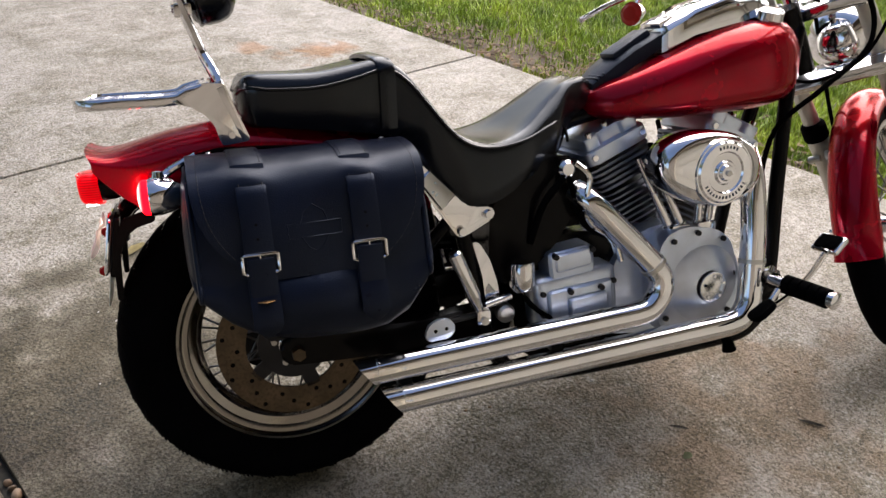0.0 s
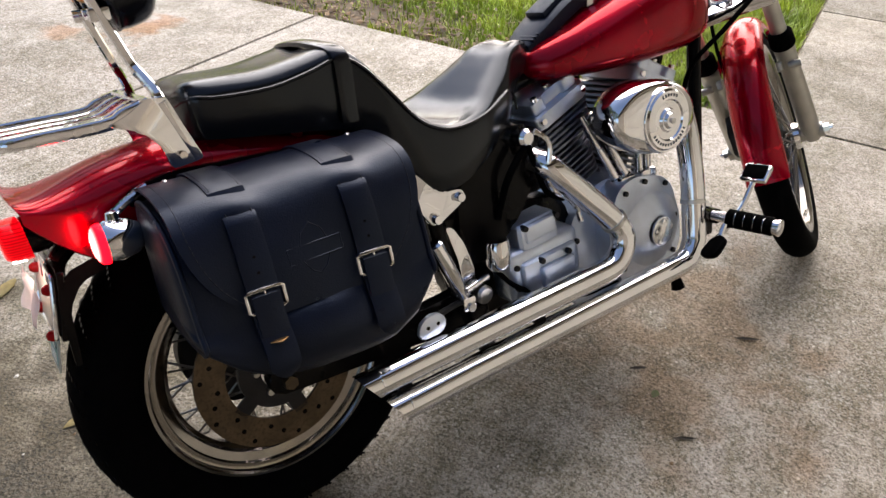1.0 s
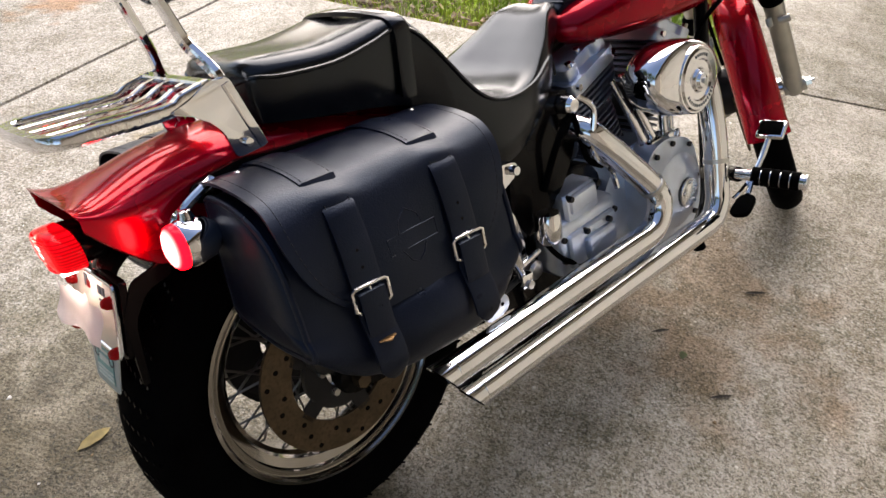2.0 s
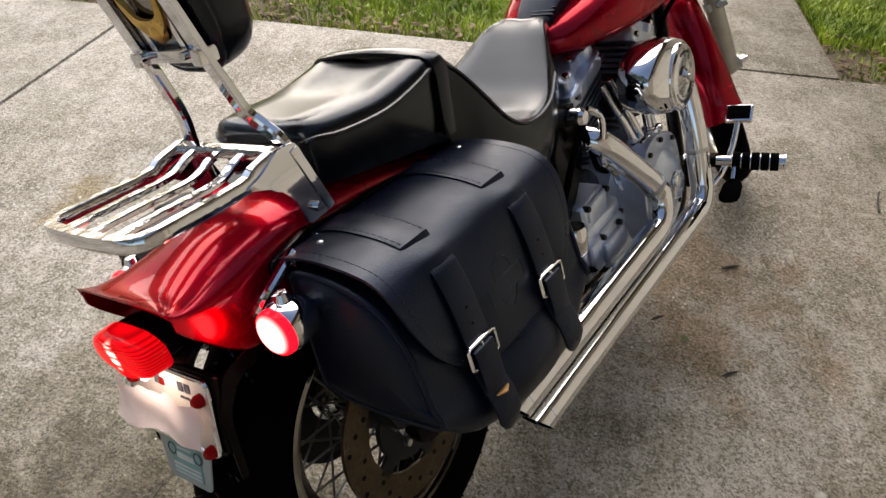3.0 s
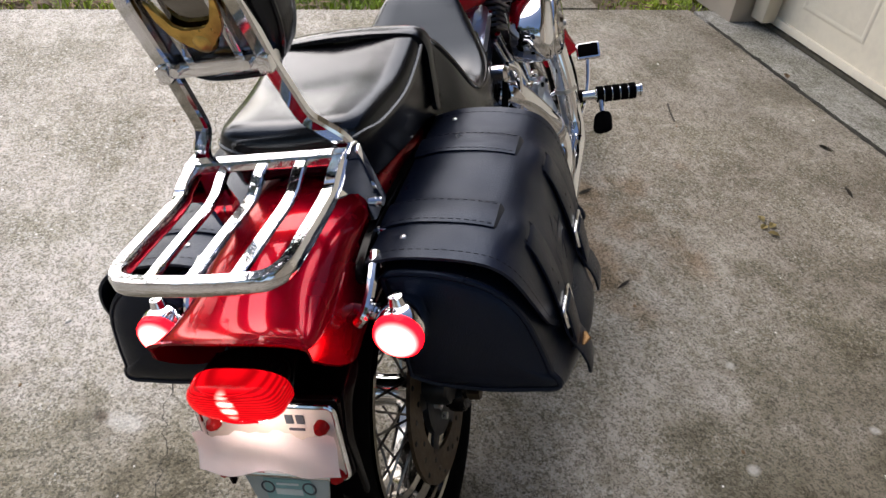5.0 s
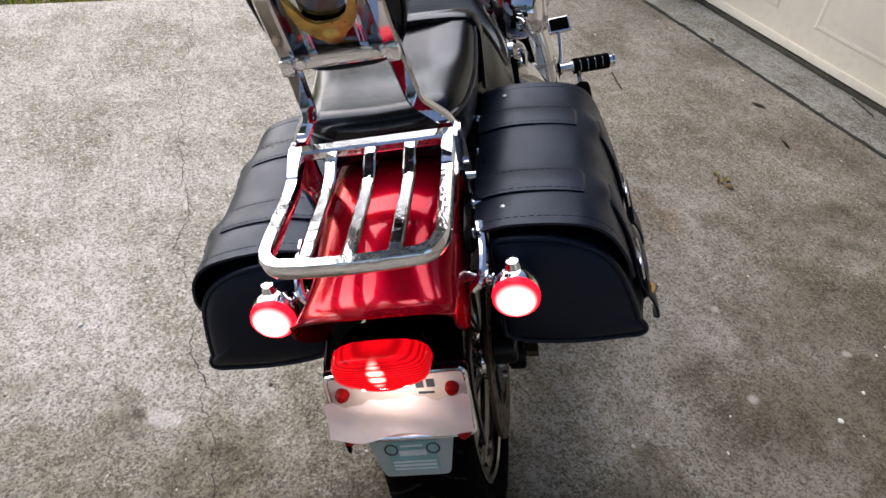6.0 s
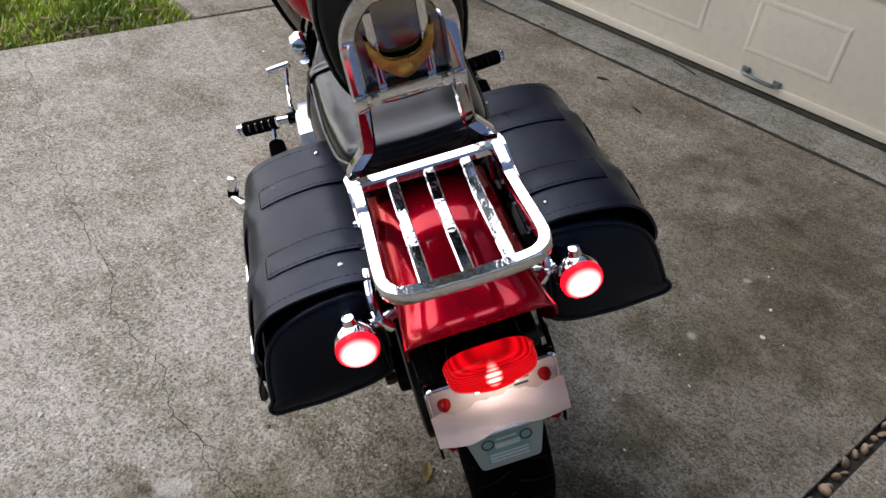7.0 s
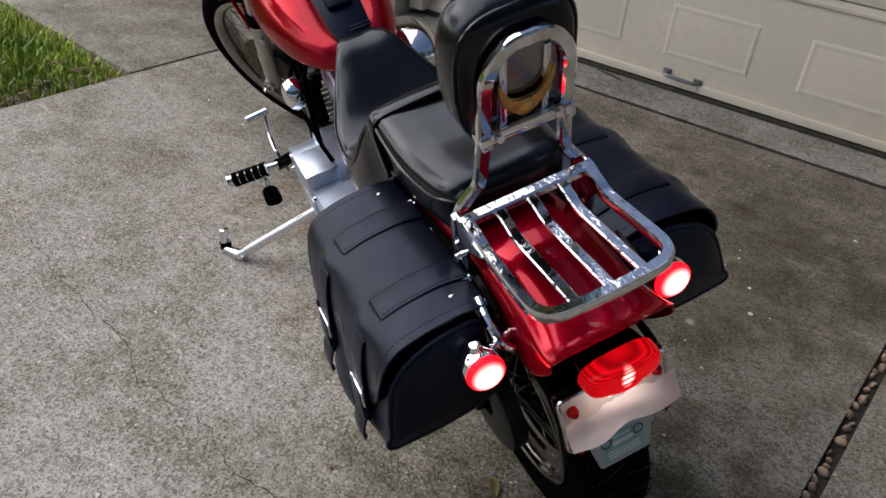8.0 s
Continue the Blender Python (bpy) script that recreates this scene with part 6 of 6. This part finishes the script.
verts, faces = [], []
spots = [(3.06 + abs(rng.normal(0, 0.16)), rng.uniform(0.62, 5.5)) for _ in range(420)] + [(3.06 + abs(rng.normal(0, 0.30)), rng.normal(2.6, 0.55)) for _ in range(420)] + [(3.04 + abs(rng.normal(0, 0.3)), rng.uniform(-0.72, -0.3)) for _ in range(90)]
for a, b in spots:
    r, th, tilt = rng.uniform(0.012, 0.032), rng.uniform(0, 6.283), rng.uniform(-0.5, 0.5)
    c, sn = math.cos(th), math.sin(th)
    k = len(verts)
    z0 = -0.020 + rng.uniform(0, 0.022)
    for u, v, h in ((-1, 0, 0.1), (-0.3, -0.42, -0.02), (0.5, -0.34, 0.05), (1, 0, 0.22), (0.5, 0.34, 0.08), (-0.3, 0.42, 0.02)):
        verts.append((a + r * (u * c - v * sn), b + r * (u * sn + v * c), z0 + r * (h + v * tilt)))
    faces += [(k, k + 1, k + 2, k + 3), (k, k + 3, k + 4, k + 5)]
tagged(field_mesh("leaf_litter", verts, faces, LEAF), "dry brown leaf litter along the lawn edge", "leaves", kind="stuff")


def leaf(x, y, length, width, turn, mat, label, curl=0.12):
    bm = bmesh.new()
    outline = [(-0.5, 0), (-0.25, 0.36), (0.1, 0.5), (0.38, 0.26), (0.5, 0.0), (0.38, -0.26), (0.1, -0.5), (-0.25, -0.36)]
    vs = [bm.verts.new((u * length, v * width, abs(v) * curl * width * 1.5 + (0.4 - abs(u)) * curl * length * 0.3 + 0.002)) for u, v in outline]
    mid = [bm.verts.new((u * length, 0, 0.0015)) for u in (-0.2, 0.15)]
    for f in ((vs[0], mid[0], vs[1]), (vs[1], mid[0], mid[1], vs[2]), (vs[2], mid[1], vs[3]), (vs[3], mid[1], vs[4]), (vs[4], mid[1], vs[5]), (vs[5], mid[1], vs[6]), (vs[6], mid[1], mid[0], vs[7]), (vs[7], mid[0], vs[0])):
        bm.faces.new(f)
    bmesh.ops.solidify(bm, geom=bm.faces[:], thickness=0.0007)
    ob = part("fallen_leaf", bm, mat)
    ob.matrix_world = pose(x, y, 0.001, 0, 0, turn)
    return tagged(ob, label, "leaf", "leaves on the driveway")


GREENLEAF = material("green_leaf", (0.11, 0.13, 0.045), 0.6, 0.0, 0.25, 60)
YELLOWLEAF = material("yellow_leaf", (0.34, 0.27, 0.10), 0.6, 0.0, 0.25, 60)
DARKLEAF = material("dark_leaf", (0.035, 0.028, 0.02), 0.7, 0.0, 0.25, 60)
for x, y, ln, wd, tr, mt in ((0.978, 1.047, 0.050, 0.010, 150, DARKLEAF), (1.299, 0.961, 0.065, 0.012, 140, DARKLEAF), (0.892, 0.835, 0.055, 0.010, 145, DARKLEAF), (1.58, 0.12, 0.07, 0.015, 10, DARKLEAF), (1.86, 0.14, 0.06, 0.02, 60, DARKLEAF), (2.44, 0.19, 0.05, 0.025, 0, LEAF)):
    leaf(x, y, ln, wd, tr, mt, "thin dark dry leaf on the concrete")
leaf(0.943, 0.964, 0.030, 0.020, 20, GREENLEAF, "small green leaf scrap on the concrete")

for x, y, ln, wd, tr, mt, lb in ((-0.177, 1.627, 0.075, 0.028, 10, YELLOWLEAF, "pale yellow fallen leaf by the rear tyre"), (-0.21, 2.205, 0.10, 0.035, 50, YELLOWLEAF, "pale dry fallen leaf on the concrete"),
                                 (0.484, 2.575, 0.07, 0.03, 30, LEAF, "curled brown dry leaf on the damp patch"), (0.09, 1.338, 0.055, 0.022, -20, YELLOWLEAF, "yellow fallen leaf under the rear tyre")):
    leaf(x, y, ln, wd, tr, mt, lb)
# weed clump, seen as a few pale scraps
for x, y, tr in ((1.326, 0.429, 20), (1.256, 0.400, 80), (1.300, 0.400, -30), (1.285, 0.425, 140)):
    leaf(x, y, 0.035, 0.022, tr, YELLOWLEAF, "small pale leaf scrap on the concrete", 0.3)
for pts, lb in (([(2.02, -0.285, 0.004), (1.95, -0.300, 0.006), (1.88, -0.315, 0.004)], "thin dark twig lying on the garage apron"), ([(1.99, 0.69, 0.004), (1.93, 0.685, 0.006), (1.86, 0.67, 0.004)], "thin dark twig lying on the driveway")):
    tagged(part("twig", tube(spline(pts, 4), 0.003, 6), DARKLEAF), lb, "twig", "twigs on the ground")


def scatter(name, count, mat, label, a0, a1, b0, b1, small, large):
    """Tiny flat bits lying on the slabs."""
    verts, faces = [], []
    for _ in range(count):
        a, b = rng.uniform(a0, a1), rng.uniform(b0, b1)
        r, th = small + (large - small) * rng.random() ** 2.5, rng.uniform(0, 6.283)
        k = len(verts)
        sides = 5
        ring = [(r * rng.uniform(0.6, 1.2) * math.cos(th + 6.283 * i / sides) * 1.4, r * rng.uniform(0.6, 1.2) * math.sin(th + 6.283 * i / sides)) for i in range(sides)]
        verts += [(a + u, b + v, 0.0008) for u, v in ring] + [(a + u * 0.6, b + v * 0.6, 0.0008 + r * 0.5) for u, v in ring]
        faces += [(k + i, k + (i + 1) % sides, k + sides + (i + 1) % sides, k + sides + i) for i in range(sides)] + [tuple(k + sides + i for i in range(sides))]
    return tagged(field_mesh(name, verts, faces, mat), label, "debris", kind="stuff")


CHIP = material("pale_chip", (0.72, 0.70, 0.65), 0.7, 0.0, 0.2, 60, per_island=0.2)
scatter("pale_chips", 150, CHIP, "small pale chips scattered over the concrete", 0.3, 2.95, -0.8, 4.5, 0.0022, 0.0075)
scatter("leaf_crumbs", 110, LEAF, "dark brown leaf crumbs scattered over the concrete", 0.2, 2.95, -0.85, 3.0, 0.002, 0.006)

# pebbles in the open joint
pebble = None
for k in range(120):
    b = -0.86 + k * 0.031 + rng.uniform(-0.012, 0.012)
    r = rng.uniform(0.008, 0.016)
    m = Matrix.LocRotScale((0.113 + rng.uniform(-0.006, 0.008), b, -0.018 + r * 0.4), Euler((rng.uniform(0, 3), rng.uniform(0, 3), rng.uniform(0, 3))), (r * rng.uniform(0.8, 1.3), r, r * rng.uniform(0.5, 0.8)))
    if pebble is None:
        bm = bmesh.new()
        bmesh.ops.create_icosphere(bm, subdivisions=2, radius=1.0)
        for v in bm.verts:
            v.co *= 1 + 0.12 * noise.noise(v.co * 1.7)
        pebble = part("pebble", bm, PEBBLE, driveway)
        pebble.matrix_local = m
    else:
        spread("pebble", pebble, [m], driveway)
part("joint_filler", box((0.111, 0.98, -0.045), (0.040, 3.70, 0.05)), CRACK, driveway, "dark dirt in the open joint")


def ribbon_line(name, pts, width, mat, label, jitter=0.012, step=6):
    """A thin ragged line lying on the slab."""
    line = spline([(x, y, 0) for x, y in pts], step)
    verts, faces = [], []
    for i, p in enumerate(line):
        d = (line[min(i + 1, len(line) - 1)] - line[max(i - 1, 0)]).normalized()
        nrm = Vector((-d.y, d.x, 0))
        c = p + nrm * jitter * (noise.noise(p * 14.0) + 0.6 * noise.noise(p * 40.0))
        w = width * (0.55 + 0.9 * abs(noise.noise(p * 25.0 + Vector((5, 0, 0)))))
        verts += [tuple(c + nrm * w + Vector((0, 0, 0.0016))), tuple(c - nrm * w + Vector((0, 0, 0.0016)))]
        if i:
            k = 2 * i
            faces.append((k - 2, k - 1, k + 1, k))
    me = bpy.data.meshes.new(name)
    me.from_pydata(verts, [], faces)
    me.materials.append(mat)
    ob = new(name, me)
    ob.parent = driveway
    ob.matrix_parent_inverse = SITE.inverted()
    ob["label"] = label
    return ob


ribbon_line("crack", [(2.6, 2.50), (2.2, 2.40), (1.8, 2.29), (1.48, 2.21), (1.20, 2.13), (0.85, 2.00), (0.66, 1.955), (0.46, 1.865), (0.24, 1.785), (0.12, 1.725), (-0.05, 1.66), (-0.2, 1.60)], 0.0011, CRACK, "hairline crack in the concrete", 0.022, 14)

# dirt packed into the joint between drive and apron
joint = [tuple(to_world(1.5 + 0.9972 * (u - 1.5), -0.850 + 0.075 * (u - 1.5), 0.0))[:2] for u in (2.86, 2.6, 2.3, 2.0, 1.7, 1.4, 1.1, 0.8, 0.5, 0.2, -0.2, -0.8, -1.6)]
ribbon_line("joint_dirt", joint, 0.0155, CRACK, "dark dirt packed into the joint", 0.006, 12)

# ---- trees round the plot: unseen, guessed from reflections, placed to darken them ----
BARK = material("bark", (0.10, 0.08, 0.06), 0.9, 0.0, 0.3, 12, bump=0.6, bump_scale=30)
FOLIAGE = material("tree_leaves", (0.045, 0.075, 0.018), 0.6, 0.0, 0.35, 2, per_island=0.4)


def tree(name, seed, height, spread_r, m):
    r = np.random.default_rng(seed)
    t = thing(name, m, "tall leafy tree out of view, placed for reflections and shade", "tree", "trees round the plot")
    bm = tube(spline([(0, 0, -0.1), (0.08, 0.03, height * 0.2), (-0.05, 0.1, height * 0.45), (0.1, 0.0, height * 0.8)], 5), [0.26 - 0.011 * k for k in range(16)], 12)
    tips = []
    for k in range(9):
        a, z0 = 2.4 * k + r.uniform(0, 0.6), height * r.uniform(0.25, 0.55)
        tip = Vector((math.cos(a) * spread_r * r.uniform(0.5, 0.9), math.sin(a) * spread_r * r.uniform(0.5, 0.9), z0 + height * r.uniform(0.15, 0.35)))
        tube(spline([(0, 0.05, z0), Vector((0, 0.05, z0)).lerp(tip, 0.5) + Vector((0, 0, 0.4)), tip], 4), [0.10 - 0.008 * i for i in range(9)], 7, bm)
        tips.append(tip)
    part("trunk", bm, BARK, t)
    verts, faces = [], []
    clumps = [tip + Vector(r.normal(0, 0.5, 3)) for tip in tips for _ in range(3)] + [Vector((r.normal(0, spread_r * 0.35), r.normal(0, spread_r * 0.35), height * r.uniform(0.6, 1.0))) for _ in range(22)]
    for c in clumps:
        cr = r.uniform(0.6, 1.1)
        for _ in range(75):
            p = np.array(c) + r.normal(0, 0.55, 3) * cr
            u = r.normal(0, 1, 3)
            u /= np.linalg.norm(u)
            v = np.cross(u, r.normal(0, 1, 3))
            v /= np.linalg.norm(v)
            sz = r.uniform(0.10, 0.20)
            k = len(verts)
            verts += [tuple(p - u * sz), tuple(p - v * sz * 0.45), tuple(p + u * sz), tuple(p + v * sz * 0.45)]
            faces.append((k, k + 1, k + 2, k + 3))
    me = bpy.data.meshes.new("crown")
    me.from_pydata(verts, [], faces)
    me.materials.append(FOLIAGE)
    new("crown", me).parent = t
    return t


first = tree("shade_tree", 3, 9.0, 3.2, pose(12.5, 7.5, -0.03))
second = tree("shade_tree", 8, 8.0, 3.0, pose(-6.5, 8.0, -0.03))
for x, y, rz, src in ((7.5, 13.5, 190, second), (12.0, -7.0, 70, second), (-4.0, 12.0, 200, second), (-8.5, 3.0, 40, first), (-9.0, -2.5, 260, second), (-5.0, -6.5, 150, first), (-11.0, 7.0, 310, first), (9.0, -9.0, 20, first), (-13.0, 0.5, 10, second)):
    copy_thing(src, pose(x, y, -0.03, 0, 0, rz))
